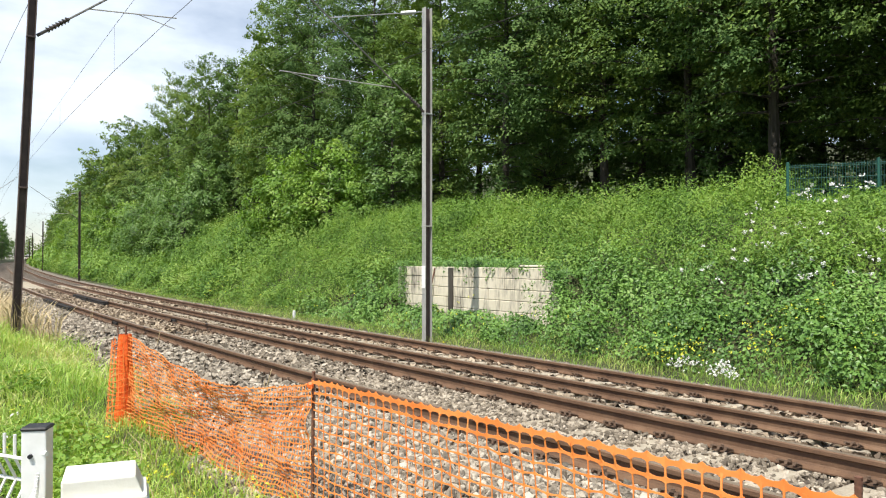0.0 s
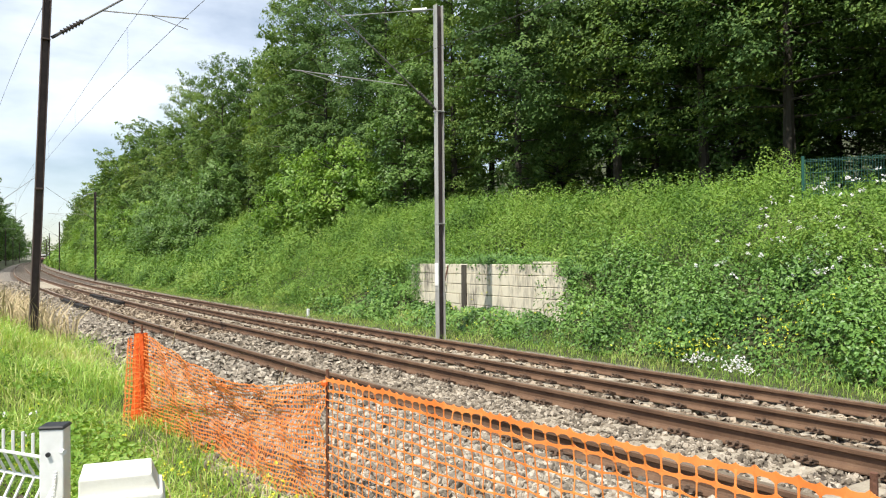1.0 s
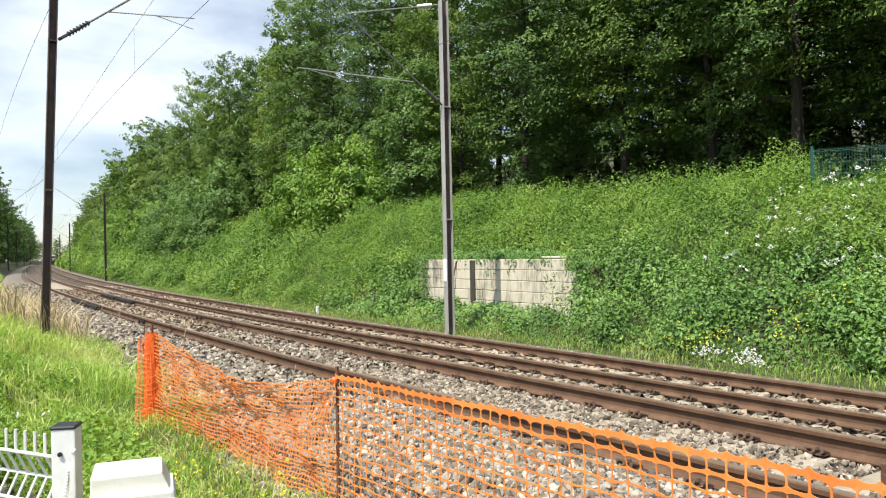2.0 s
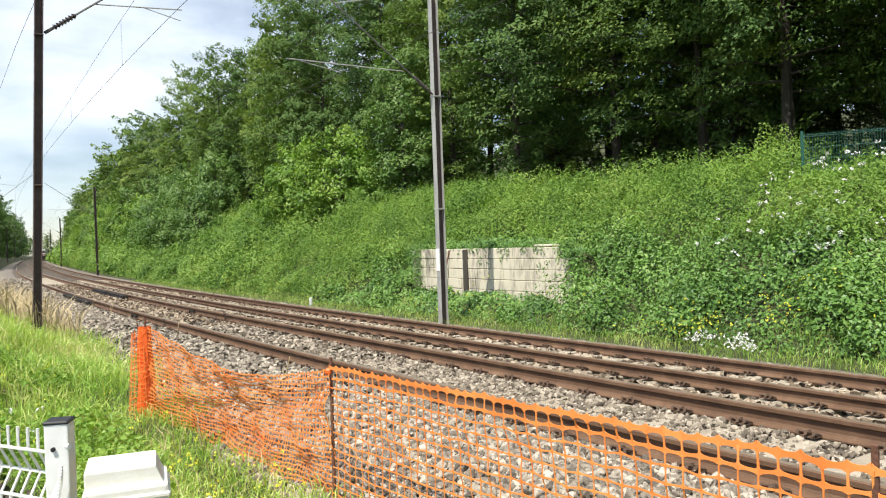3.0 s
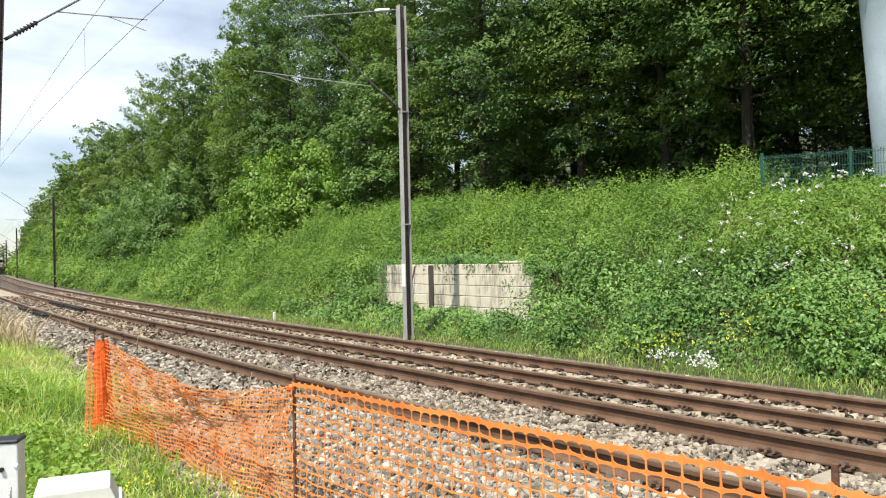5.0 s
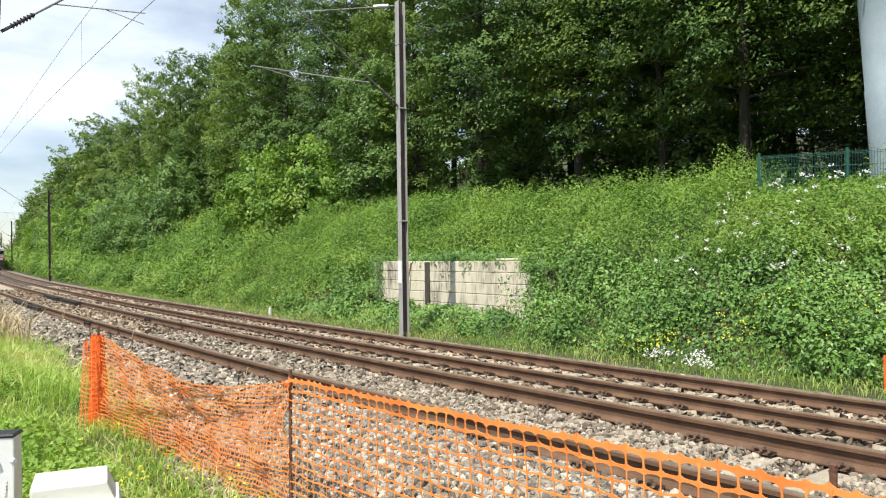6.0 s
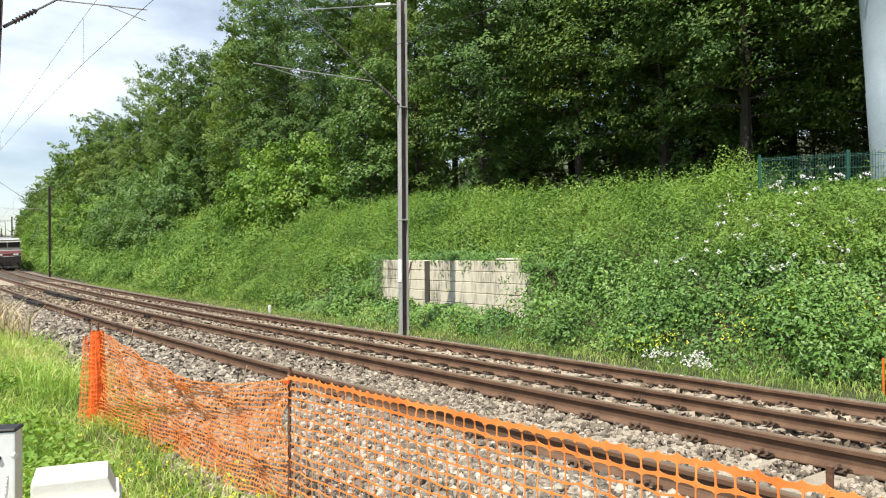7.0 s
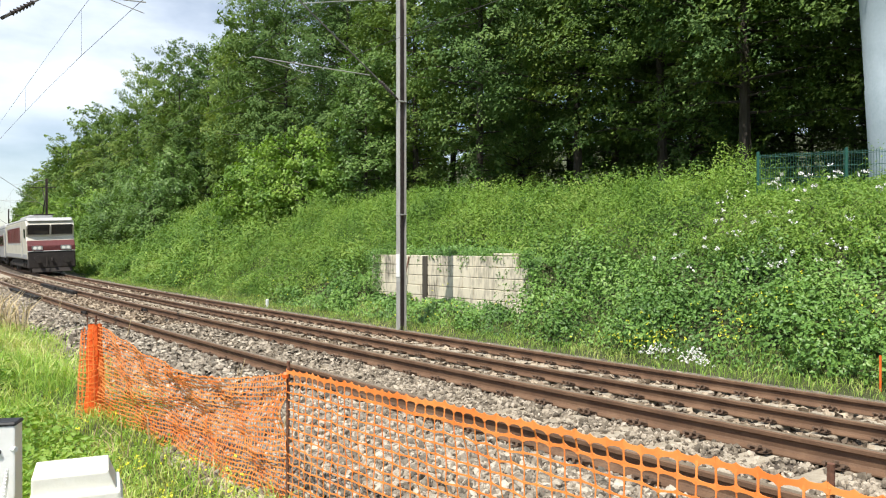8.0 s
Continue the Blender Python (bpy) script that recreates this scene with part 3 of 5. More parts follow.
def build_forest():
    near_kinds = []
    for i in range(10):
        mat = TREE_LEAF if i % 2 == 0 else TREE_LEAF_DARK
        if i < 5:
            me = grow_tree(100 + i, 15.5 + 0.6 * i, 2.9 + 0.35 * (i % 3), 17000, 0.195, 0.05, mat, 0.6, boughs=54)
        elif i < 8:
            me = grow_tree(100 + i, 16.0 + 0.6 * (i - 5), 3.2 + 0.3 * (i % 3), 37000, 0.138, 0.08, mat, 0.5)
        else:
            me = grow_tree(100 + i, 17.5, 5.0, 56000, 0.122, 0.16, mat, 0.4, boughs=72, skirt=0.62)
        near_kinds.append(tree_kind("beech_tree" if i % 2 == 0 else "oak_tree", "tall broadleaf tree with dense layered green foliage in the wood", "tree", me))
    places = []
    r = np.random.default_rng(21)
    i = 0
    # the edge of the wood, and the rows behind it
    for o, step, s0, s1, jit in ((16.6, 6.9, 26.0, 120, 0.9), (22.5, 6.2, 17, 112, 1.6), (28.0, 7.5, -24, 44, 2.0)):
        s = s0
        while s < s1:
            tall = np.interp(s, [-20, 25, 42, 50, 65, 82, 100, 130], [19.0, 17.4, 16.9, 16.4, 16.0, 15.4, 15.0, 14.4])
            places.append((5 + i % 3 if s < 48 and o < 20 else i % 5, s + r.uniform(-1, 1), o + r.uniform(-jit, jit), tall / 16.7 * r.uniform(0.92, 1.06) * (1.0 if o < 20 else 1.04)))
            s += step * r.uniform(0.85, 1.15)
            i += 1
    # tall trees whose crowns hang out over the shaded floor of the wood
    places += [(8, -14.0, 19.6, 1.12), (9, -8.0, 19.2, 1.1), (8, -2.2, 20.0, 1.15), (9, 2.4, 21.6, 1.12), (8, 10.0, 20.6, 1.12), (9, 14.2, 19.0, 1.1), (8, 18.4, 19.8, 1.08), (9, 22.6, 19.4, 1.05), (8, 21.0, 25.0, 1.1),
               (9, -11.0, 25.5, 1.1), (8, -5.0, 25.0, 1.15), (9, 1.0, 25.6, 1.15), (8, 6.2, 25.0, 1.15), (9, 11.8, 25.4, 1.1), (8, 16.5, 26.0, 1.12)]
    put_trees(near_kinds, places, "trees of the wood above the cutting")
    far_kinds = []
    for i in range(3):
        me = grow_tree(140 + i, 15.5 + i, 4.4, 3000, 0.52, 0.04, TREE_LEAF if i != 1 else TREE_LEAF_DARK, boughs=34)
        far_kinds.append(tree_kind("beech_tree", "tall broadleaf tree far along the railway cutting", "tree", me))
    places = []
    for o, s0, s1, step in ((17, 122, 520, 8.5), (26, 112, 320, 13), (33, 44, 120, 15)):
        s = s0
        while s < s1:
            places.append((i % 3, s, o + r.uniform(-2, 2), r.uniform(0.80, 0.96)))
            s += step * r.uniform(0.85, 1.15)
            i += 1
    for o, s0, s1 in ((-11, 112, 520), (-18, 100, 400)):
        s = s0
        while s < s1:
            places.append((1, s, o + r.uniform(-2, 2), r.uniform(1.05, 1.35)))
            s += 14 * r.uniform(0.85, 1.15)
            i += 1
    for s in np.arange(570, 760, 40):
        for o in np.arange(-34, 40, 9.0):
            if not -9 < o < 12 or s > 650:
                places.append((i % 3, float(s), float(o), r.uniform(0.8, 1.1)))
                i += 1
    put_trees(far_kinds, places, "trees far along the line")


build_forest()


def build_bushes():
    kinds = []
    for i in range(3):
        me = grow_tree(160 + i, 3.6 + 0.5 * i, 1.9, 9000, 0.15, 0.03, BUSH_LEAF if i < 2 else WILLOW_LEAF, flat=1.2, boughs=46, form="bush")
        kinds.append(tree_kind("hazel_bush", "bright green leafy bush on the top of the bank", "bush", me))
    put_trees(kinds, [(0, 40.5, 12.4, 1.2), (1, 36.8, 13.0, 1.1), (1, 43.0, 12.8, 0.85), (0, 34.5, 14.0, 0.7), (2, 62, 11.5, 1.3), (2, 58, 11.8, 1.25), (2, 66, 11.8, 1.25),
                      (2, 72, 11.0, 1.3), (1, 78, 11.5, 1.2), (0, 85, 11.0, 1.4), (2, 93, 10.8, 1.4), (0, 104, 10.6, 1.5), (1, 116, 10.8, 1.5), (2, 130, 10.6, 1.6),
                      (0, 145, 10.8, 1.6), (1, 160, 11.0, 1.6), (2, 56, 10.2, 0.95), (2, 60, 9.9, 1.05), (2, 64.5, 10.0, 1.0), (2, 69, 9.8, 1.05), (2, 75, 9.7, 1.0)], "bushes on the bank")
    under = []
    for i in range(2):
        me2 = grow_tree(180 + i, 5.0, 2.6, 8000, 0.12, 0.03, TREE_LEAF_DARK, flat=0.9, form="bush")
        under.append(tree_kind("holly_shrub", "dark green shrub under the trees of the wood", "shrub", me2))
    r = np.random.default_rng(23)
    spots = [(k % 2, -14 + 3.6 * k + r.uniform(-0.8, 0.8), 21 + 3 * (k % 3) + r.uniform(-1, 1), r.uniform(0.8, 1.2)) for k in range(22)]
    spots += [(k % 2, -16 + 3.4 * k, 27.5 + r.uniform(-2, 2), 1.05) for k in range(14)]
    put_trees(under, spots, "shrubs under the trees")
    me = grow_tree(170, 8.6, 1.9, 11000, 0.14, 0.03, WILLOW_LEAF, flat=1.0)
    poplar = [tree_kind("young_poplar", "slender young poplar with grey-green leaves", "tree", me)]
    put_trees(poplar, [(0, 32.6, 14.6, 1.0)], "trees of the wood above the cutting")


build_bushes()

# ---------------------------------------------------------------- plants of the bank


def veg_height(s, o):
    return 0.24 + 0.22 * waves(s, o * 1.3, 2.0, 31) + 0.20 * waves(s, o, 0.75, 32) + 0.12 * waves(s, o, 0.35, 33)


def in_bramble(s, o):
    """1 where dark brambles cover the bank, 0 where lighter herbs do."""
    edge = 9.9 + 0.5 * waves(s, o, 1.6, 34) - 3.6 * np.clip((s - 21) / 6, 0, 1) + 0.5 * np.clip((9 - s) / 6, 0, 1)
    return np.clip((edge - o) / 0.5 + 0.5, 0, 1)


def build_bank_plants():
    r = np.random.default_rng(41)
    for name, s0, s1, n, leaf in (("bank_cover", -5, 16, 75000, 0.075), ("bank_cover", 16, 34, 52000, 0.095), ("bank_cover", 34, 70, 56000, 0.115),
                                  ("bank_cover", 70, 150, 30000, 0.22), ("bank_cover", 150, 420, 12000, 0.7)):
        s = r.uniform(s0, s1, n)
        o = 6.75 + 8.2 * r.uniform(0, 1, n) ** 0.9
        h = np.clip(veg_height(s, o), 0.04, 2) * np.clip((o - 6.3) / 1.6, 0.25, 1)
        d = 1 - r.uniform(0, 1, n) ** 2.0 * 0.8
        low = (s > 13.6) & (s < 20.9) & (o > 6.7) & (o < 8.75)
        h = np.where(low & (o < 8.5), np.minimum(h, 0.42), h)
        low &= o < 8.45
        z = ground_z(s, o) + h * d + r.normal(0, 0.05, n)
        z = np.where(low, np.minimum(z, 0.02 + 0.16 * waves(s, o, 0.7, 77)), z)
        dark = r.uniform(size=n) < in_bramble(s, o)
        p = np.c_[line(s + r.normal(0, 0.1, n), o), z]
        hd = heading(s)
        face = np.c_[-np.cos(hd) * 0.65, -np.sin(hd) * 0.65, np.full(n, 0.75)]
        nrm = r.normal(0, 1, (n, 3)) * np.where(dark, 0.38, 0.45)[:, None] + face
        long, wide = leaf * r.uniform(0.6, 1.6, n), leaf * r.uniform(0.5, 0.95, n)
        far = s0 > 30
        for pick, mat, what, kind_of in ((dark, BRAMBLE_LEAF, "thick dark green brambles covering the foot of the bank", "brambles"), (~dark, HERB_LEAF, "thick light green nettles and herbs covering the bank", "herbs")):
            if pick.sum() < 50:
                continue
            make = slivers if far else kites
            q = make(p[pick], nrm[pick], long[pick] * (1.0 if kind_of == "brambles" or far else 1.25), wide[pick] * (1.0 if kind_of == "brambles" or far else 0.55), r, up=0.5)
            mesh_thing("bramble_cover" if kind_of == "brambles" else "herb_cover", leaf_mesh(name, q, mat), what, kind_of, kind="stuff")
    # rounded mounds of brambles and small shrubs, with shade between them
    for s0, s1, count, r0, r1, per, leaf in ((-5, 15, 260, 0.30, 0.95, 350, 0.082), (15, 36, 250, 0.32, 1.0, 270, 0.100), (36, 72, 340, 0.5, 1.25, 270, 0.120), (72, 150, 320, 0.8, 1.8, 200, 0.21), (150, 400, 300, 1.2, 2.4, 60, 0.65)):
        sets = {True: [], False: []}
        for _ in range(count):
            s, o, rad = r.uniform(s0, s1), 6.9 + 7.3 * r.uniform() ** 0.95, r.uniform(r0, r1)
            rad *= 0.55 + 0.45 * min(1.0, (o - 6.3) / 1.2)
            if 13.5 < s < 21.3 and 6.6 < o < 9.3:
                if o > 8.3:
                    continue
                rad = min(rad, 0.32)
            dark = bool(r.uniform() < float(in_bramble(s, o)))
            c = np.array([*line(s, o), float(ground_z(s, o)) + 0.25 * rad])
            n = int(per * (0.5 + rad / r1))
            d = r.normal(size=(n, 3))
            d[:, 2] = abs(d[:, 2]) * 0.9 - 0.15
            d /= np.linalg.norm(d, axis=1, keepdims=True)
            dist = rad * (1 - 0.45 * r.uniform(0, 1, n) ** 2) * (1 + 0.22 * np.sin(d[:, 0] * 5 + s * 7) + 0.15 * np.sin(d[:, 1] * 7 + o * 5))
            p = c + d * dist[:, None] * np.array([1, 1, 1.05])
            make = slivers if s0 > 30 else kites
            sets[dark].append(make(p, d + r.normal(0, 0.38, (n, 3)) + [0, 0, 0.35], leaf * r.uniform(0.6, 1.5, n), leaf * r.uniform(0.5, 0.9, n) * (1.0 if dark or s0 > 30 else 0.6), r, up=0.5))
        if sets[True]:
            mesh_thing("bramble_mounds", leaf_mesh("bramble_mounds", sets[True], BRAMBLE_LEAF), "lumpy mounds of dark green brambles on the bank", "brambles", kind="stuff")
        if sets[False]:
            mesh_thing("herb_mounds", leaf_mesh("herb_mounds", sets[False], HERB_LEAF), "lumpy mounds of light green herbs and shrubs on the bank", "herbs", kind="stuff")
    # upright herbs: willowherb and nettles, each a stem with leaves that shorten towards the tip
    for s0, s1, n, tall, leaf, lo in ((-5, 34, 3000, 0.72, 0.11, 9.6), (34, 75, 1700, 0.85, 0.14, 7.6), (75, 150, 900, 1.1, 0.24, 7.4)):
        s = r.uniform(s0, s1, n)
        o = np.where(r.uniform(size=n) < 0.45, r.uniform(12.0, 14.6, n), r.uniform(lo, 14.0, n))
        clump = 0.75 * np.exp(-((s - 11.2) / 0.7) ** 2) * (o > 12) - 0.6 * (s > 3) * (s < 10.2) * (o > 12.0)
        h = tall * (1 + clump) * r.uniform(0.55, 1.3, n) * (1 + 0.45 * waves(s, o, 1.3, 44))
        p = np.c_[line(s, o), ground_z(s, o) + np.clip(veg_height(s, o), 0.05, 1) * 0.5]
        q = [blades(p, h, np.full(n, leaf * 0.12), r.uniform(0.05, 0.3, n), r)]
        for k in range(16):
            w = 0.2 + 0.05 * k
            rad = leaf * 1.5 * (1.12 - w) + 0.02
            pk = p + np.c_[r.normal(0, rad, (n, 2)), h * w]
            q.append(kites(pk, r.normal(0, 0.45, (n, 3)) + [-0.25, -0.35, 0.8], leaf * (1.35 - 0.6 * w) * r.uniform(0.7, 1.3, n), leaf * 0.36 * r.uniform(0.7, 1.3, n), r, up=0.5))
        mesh_thing("tall_weeds", leaf_mesh("tall_weeds", q, BUSH_LEAF if s0 < 0 else HERB_LEAF), "tall light green willowherb and nettles on the bank", "weeds", kind="stuff")
    # grass verge at the foot of the bank
    n = 34000
    s, o = -6 + 66 * r.uniform(0, 1, n) ** 1.5, r.uniform(5.9, 7.6, n)
    keep = r.uniform(size=n) < np.clip((o - 5.75) / 0.7, 0.1, 1)
    s, o = s[keep], o[keep]
    n = len(s)
    p = np.c_[line(s, o), ground_z(s, o)]
    q = blades(p, r.uniform(0.06, 0.24, n), r.uniform(0.008, 0.02, n), r.uniform(0.2, 1.0, n), r)
    mesh_thing("verge_grass", leaf_mesh("verge_grass", q, VERGE), "strip of short grass beside the far rail", "grass", kind="stuff")


build_bank_plants()


def flower_patch(name, centres, mat, label, petal, seed):
    """Loose heads of flowers, each a few petals, over a patch: (s, o, z, radius, count)."""
    r = np.random.default_rng(seed)
    q = []
    for s, o, z, rad, n in centres:
        c = np.array([*line(s, o), z])
        p = c + r.normal(0, 1, (n, 3)) * np.array([rad, rad, rad * 0.6])
        for k in range(4):
            nrm = r.normal(0, 0.6, (n, 3)) + np.array([-0.4, -0.6, 0.6])
            q.append(kites(p + r.normal(0, petal * 0.35, (n, 3)), nrm, petal * r.uniform(0.7, 1.3, n), petal * r.uniform(0.5, 0.9, n), r))
    mesh_thing(name, leaf_mesh(name, q, mat), label, "flowers", kind="stuff")


def bank_spots(n, s0, s1, o0, o1, seed, rad, count):
    r = np.random.default_rng(seed)
    out = []
    for _ in range(n):
        s, o = r.uniform(s0, s1), r.uniform(o0, o1)
        out.append((s, o, float(ground_z(s, o) + max(0.1, float(veg_height(s, o))) + 0.08), rad, count))
    return out


flower_patch("ragwort_flowers", [(9.05, 6.8, -0.28, 0.30, 40), (8.4, 6.9, -0.2, 0.25, 18), (7.25, 7.6, 0.25, 0.35, 40), (6.9, 7.9, 0.45, 0.35, 30), (7.6, 7.3, 0.0, 0.3, 16), (10.2, 6.8, -0.3, 0.4, 12),
                                 (36.5, 7.0, 0.0, 0.5, 30), (5.2, 7.8, 0.4, 0.3, 18), (15.5, 6.8, -0.2, 0.6, 14), (26, 6.7, -0.3, 1.2, 20)]
             + bank_spots(16, 4, 24, 6.9, 8.6, 51, 0.18, 5), YELLOW_PETAL, "yellow ragwort flowers at the foot of the bank", 0.032, 52)
flower_patch("white_phlox_flowers", [(7.6, 6.35, -0.38, 0.12, 34), (7.45, 6.35, -0.46, 0.12, 22), (8.25, 6.3, -0.34, 0.10, 20), (8.5, 6.3, -0.38, 0.08, 14)], WHITE_PETAL, "clump of white flowers beside the far rail", 0.036, 53)
flower_patch("bindweed_flowers", [(a, b, z + 0.32, c, d) for a, b, z, c, d in bank_spots(140, 3, 10.5, 8.8, 13.4, 54, 0.05, 2)], WHITE_PETAL, "scattered white bindweed flowers on the bank", 0.055, 55)


# ---------------------------------------------------------------- overhead line


def h_beam(name, height, wide, deep, mat, parent, label=""):
    bm = bmesh.new()
    for y in (-1, 1):
        box(0.018, deep, height, (y * wide / 2, 0, height / 2), 0.004, bm)
    post = part(name, bm, mat, parent, label)
    # the web is always dark brown, whatever the flanges are made of
    part("web", box(wide, 0.014, height - 0.01, (0, 0.02, height / 2), 0.0), BROWN_STEEL, post, "dark brown web")
    return post


def insulator(a, b, parent, mat, name="insulator"):
    a, b = Vector(a), Vector(b)
    bm = bmesh.new()
    n = 7
    for i in range(n):
        c = a.lerp(b, (i + 0.5) / n)
        d = (b - a).normalized() * 0.018
        rod(c - d, c + d, 0.058, 10, bm, 0.034)
    rod(a, b, 0.028, 8, bm)
    part(name, bm, mat, parent, smooth=False)


def mast(s, o, base, top, side, hinge, rig, mat, label, lean=0.0, detail=True, slim=1.0):
    """A mast with its cantilever. side: +1 reaches towards the bank, -1 towards the camera's side."""
    t = empty_thing("overhead_line_mast", along(s, o, base) @ pose(0, 0, 0, 0, lean, 0), label, "railway mast", "overhead line masts")
    h_beam("post", top - base, 0.19 * slim, 0.17 * slim, mat, t)
    if detail:
        for z in (hinge - base - 0.05, 3.0):
            part("clamp_band", box(0.225 * slim, 0.195 * slim, 0.03, (0, 0, z), 0.004), mat, t)
    def at(p):
        return Vector((side * p[0], 0, p[1] - base))

    slope, arm0, arm1, st0, st1 = rig
    h0 = at((0.10, hinge))
    tip = at((4.3, hinge + slope * 4.2))
    d = (tip - h0).normalized()
    part("strut", rod(h0 + d * 0.68, tip, 0.02, 7), GREY_TUBE, t)
    part("hinge", rod(h0, h0 + d * 0.2, 0.03, 6), DARK_WIRE, t)
    insulator(h0 + d * 0.2, h0 + d * 0.68, t, PORCELAIN)
    part("registration_arm", rod(at(arm0), at(arm1), 0.013, 7), GALV, t)
    part("steady_arm", rod(at(st0), at(st1), 0.009, 6), GALV, t)
    if detail:
        tie = Vector((side * 0.13, 0, top - base - 0.12))
        hit = h0.lerp(tip, 0.645)
        insulator(tie + (hit - tie).normalized() * 0.25, tie + (hit - tie).normalized() * 0.7, t, GLASS_INS, "tie_insulator")
        part("tie_rod", rod(tie, hit, 0.012, 6), GALV, t)
    return t


GREY_TUBE = surface("dull_grey_tube", [(0.3, (0.13, 0.125, 0.115)), (0.7, (0.22, 0.21, 0.195))], scale=5, rough=0.6, metal=0.2, bump=0)
FAR_RIG = (0.72, (0.95, 5.79), (4.06, 5.79), (3.75, 5.77), (2.7, 5.6))
NEAR_RIG = (0.82, (0.97, 6.36), (2.62, 6.55), (1.85, 6.46), (2.6, 6.32))


def build_masts():
    t = mast(16.156, 6.08, Z2 - 0.3, 7.99, -1, 5.28, FAR_RIG, GALV, "galvanised steel mast carrying the overhead wire beside the track")
    part("white_plate", box(0.012, 0.16, 0.58, (-0.112, 0, 1.69), 0.003), WHITE_PAINT, t, "white painted plate")
    for s in (80.9, 150, 217.5, 283, 348):
        mast(s, 6.08, Z2 - 0.3, 7.99, -1, 5.28, FAR_RIG, BROWN_STEEL, "slim dark steel mast of the overhead line far along the track", detail=s < 100)
    mast(15.75, -3.3, -0.2, 8.6, 1, 5.66, NEAR_RIG, BROWN_STEEL, "dark brown steel mast standing in the grass beside the ballast", lean=2.3, slim=0.68)
    for s in (79, 143, 208, 274, 340):
        mast(s, -3.3, -0.2, 8.3, 1, 5.66, NEAR_RIG, BROWN_STEEL, "slim dark steel mast of the overhead line far along the track", detail=s < 100)


build_masts()


def wire(name, pts, r, label):
    """A round wire through points, 4-sided."""
    pts = np.array([tuple(p) for p in pts])
    k = 5
    t = np.gradient(pts, axis=0)
    t /= np.linalg.norm(t, axis=1, keepdims=True)
    a = np.cross(t, [0, 0, 1.0])
    a /= np.linalg.norm(a, axis=1, keepdims=True)
    b = np.cross(a, t)
    ang = np.arange(k) / k * 2 * np.pi
    v = pts[:, None] + r * (a[:, None] * np.cos(ang)[None, :, None] + b[:, None] * np.sin(ang)[None, :, None])
    i = np.arange(len(pts) * k).reshape(-1, k)
    j = np.roll(i, -1, 1)
    f = np.stack([i[:-1], j[:-1], j[1:], i[1:]], -1).reshape(-1, 4)
    return poly_mesh(name, v.reshape(-1, 3), f, DARK_WIRE)


def build_wires():
    for stations, o0, z0, sgn in (([-50, 15.75, 79, 143, 208, 274, 340], -0.62, 6.31, 1), ([-48.6, 16.156, 80.9, 150, 217.5, 283, 348], 6.08 - 2.7, 5.59, -1)):
        t = empty_thing("overhead_line", Matrix(), "thin dark overhead contact wire hung from a sagging carrier wire", "overhead line", "overhead lines")
        for a, b in zip(stations[:-1], stations[1:]):
            ss = np.linspace(a, b, 14)
            u = (ss - a) / (b - a)
            xy = line(ss, o0)
            zc = np.full(14, z0)
            zm = z0 + 1.35 - 3.6 * 0.75 * u * (1 - u)
            part("contact_wire", wire("contact_wire", np.c_[xy, zc], 0.006, ""), None, t)
            part("carrier_wire", wire("carrier_wire", np.c_[xy, zm], 0.005, ""), None, t)
            if a < 100:
                for k in range(1, 13, 2):
                    part("dropper", rod((*xy[k], z0), (*xy[k], zm[k]), 0.003, 4), DARK_WIRE, t)
    ss = np.linspace(-50, 150, 30)
    feeder = empty_thing("feeder_cable", Matrix(), "thin dark feeder cable along the near masts", "cable")
    part("cable", wire("cable", np.c_[line(ss, -2.6 - 0.0125 * (ss - 23)), 8.0 - 0.4 * np.sin(np.linspace(0, 6, 30)) ** 2], 0.006, ""), None, feeder)


build_wires()

# ---------------------------------------------------------------- old wall, tower, green fence


def build_wall():
    """Coursed blocks of an old retaining wall, parallel to the track."""
    w = empty_thing("retaining_wall", along(14.3, 8.5, 0), "weathered pale concrete block wall half overgrown on the bank", "wall")
    r = np.random.default_rng(61)
    part("core", box(0.3, 6.9, 1.75, (0.19, 3.5, 0.29), 0.02), CONCRETE, w)
    tops = 1.26
    z, row = -0.55, 0
    while z < tops - 0.02:
        h = 0.295
        y = -0.75 + (0.10 if row % 2 else 0.0)
        if z > 0.35:
            y += 0.20
        if z > 0.9:
            y += 0.45
        while y < 6.9:
            ln = min(r.uniform(0.9, 1.9), 6.95 - y)
            if ln > 0.15:
                part("block", box(0.14, ln - 0.007, h - 0.006, (-0.03 + r.uniform(-0.006, 0.006), y + ln / 2, z + h / 2), 0.012), CONCRETE, w)
            y += ln
        z += h + 0.005
        row += 1
    part("pilaster", box(0.12, 0.22, 1.85, (-0.09, 3.95, 0.3), 0.015), BARK, w, "dark stained pilaster")
    part("coping", box(0.30, 0.75, 0.06, (0.05, 0.55, tops + 0.03), 0.015), CONCRETE, w, "broken coping slab")
    for y in (4.9, 5.15):
        part("leaning_pole", rod((-0.35, y + 0.12, -0.4), (-0.12, y - 0.12, 1.2), 0.022, 6), REBAR, w, "thin dark pole leaning on the wall")


build_wall()


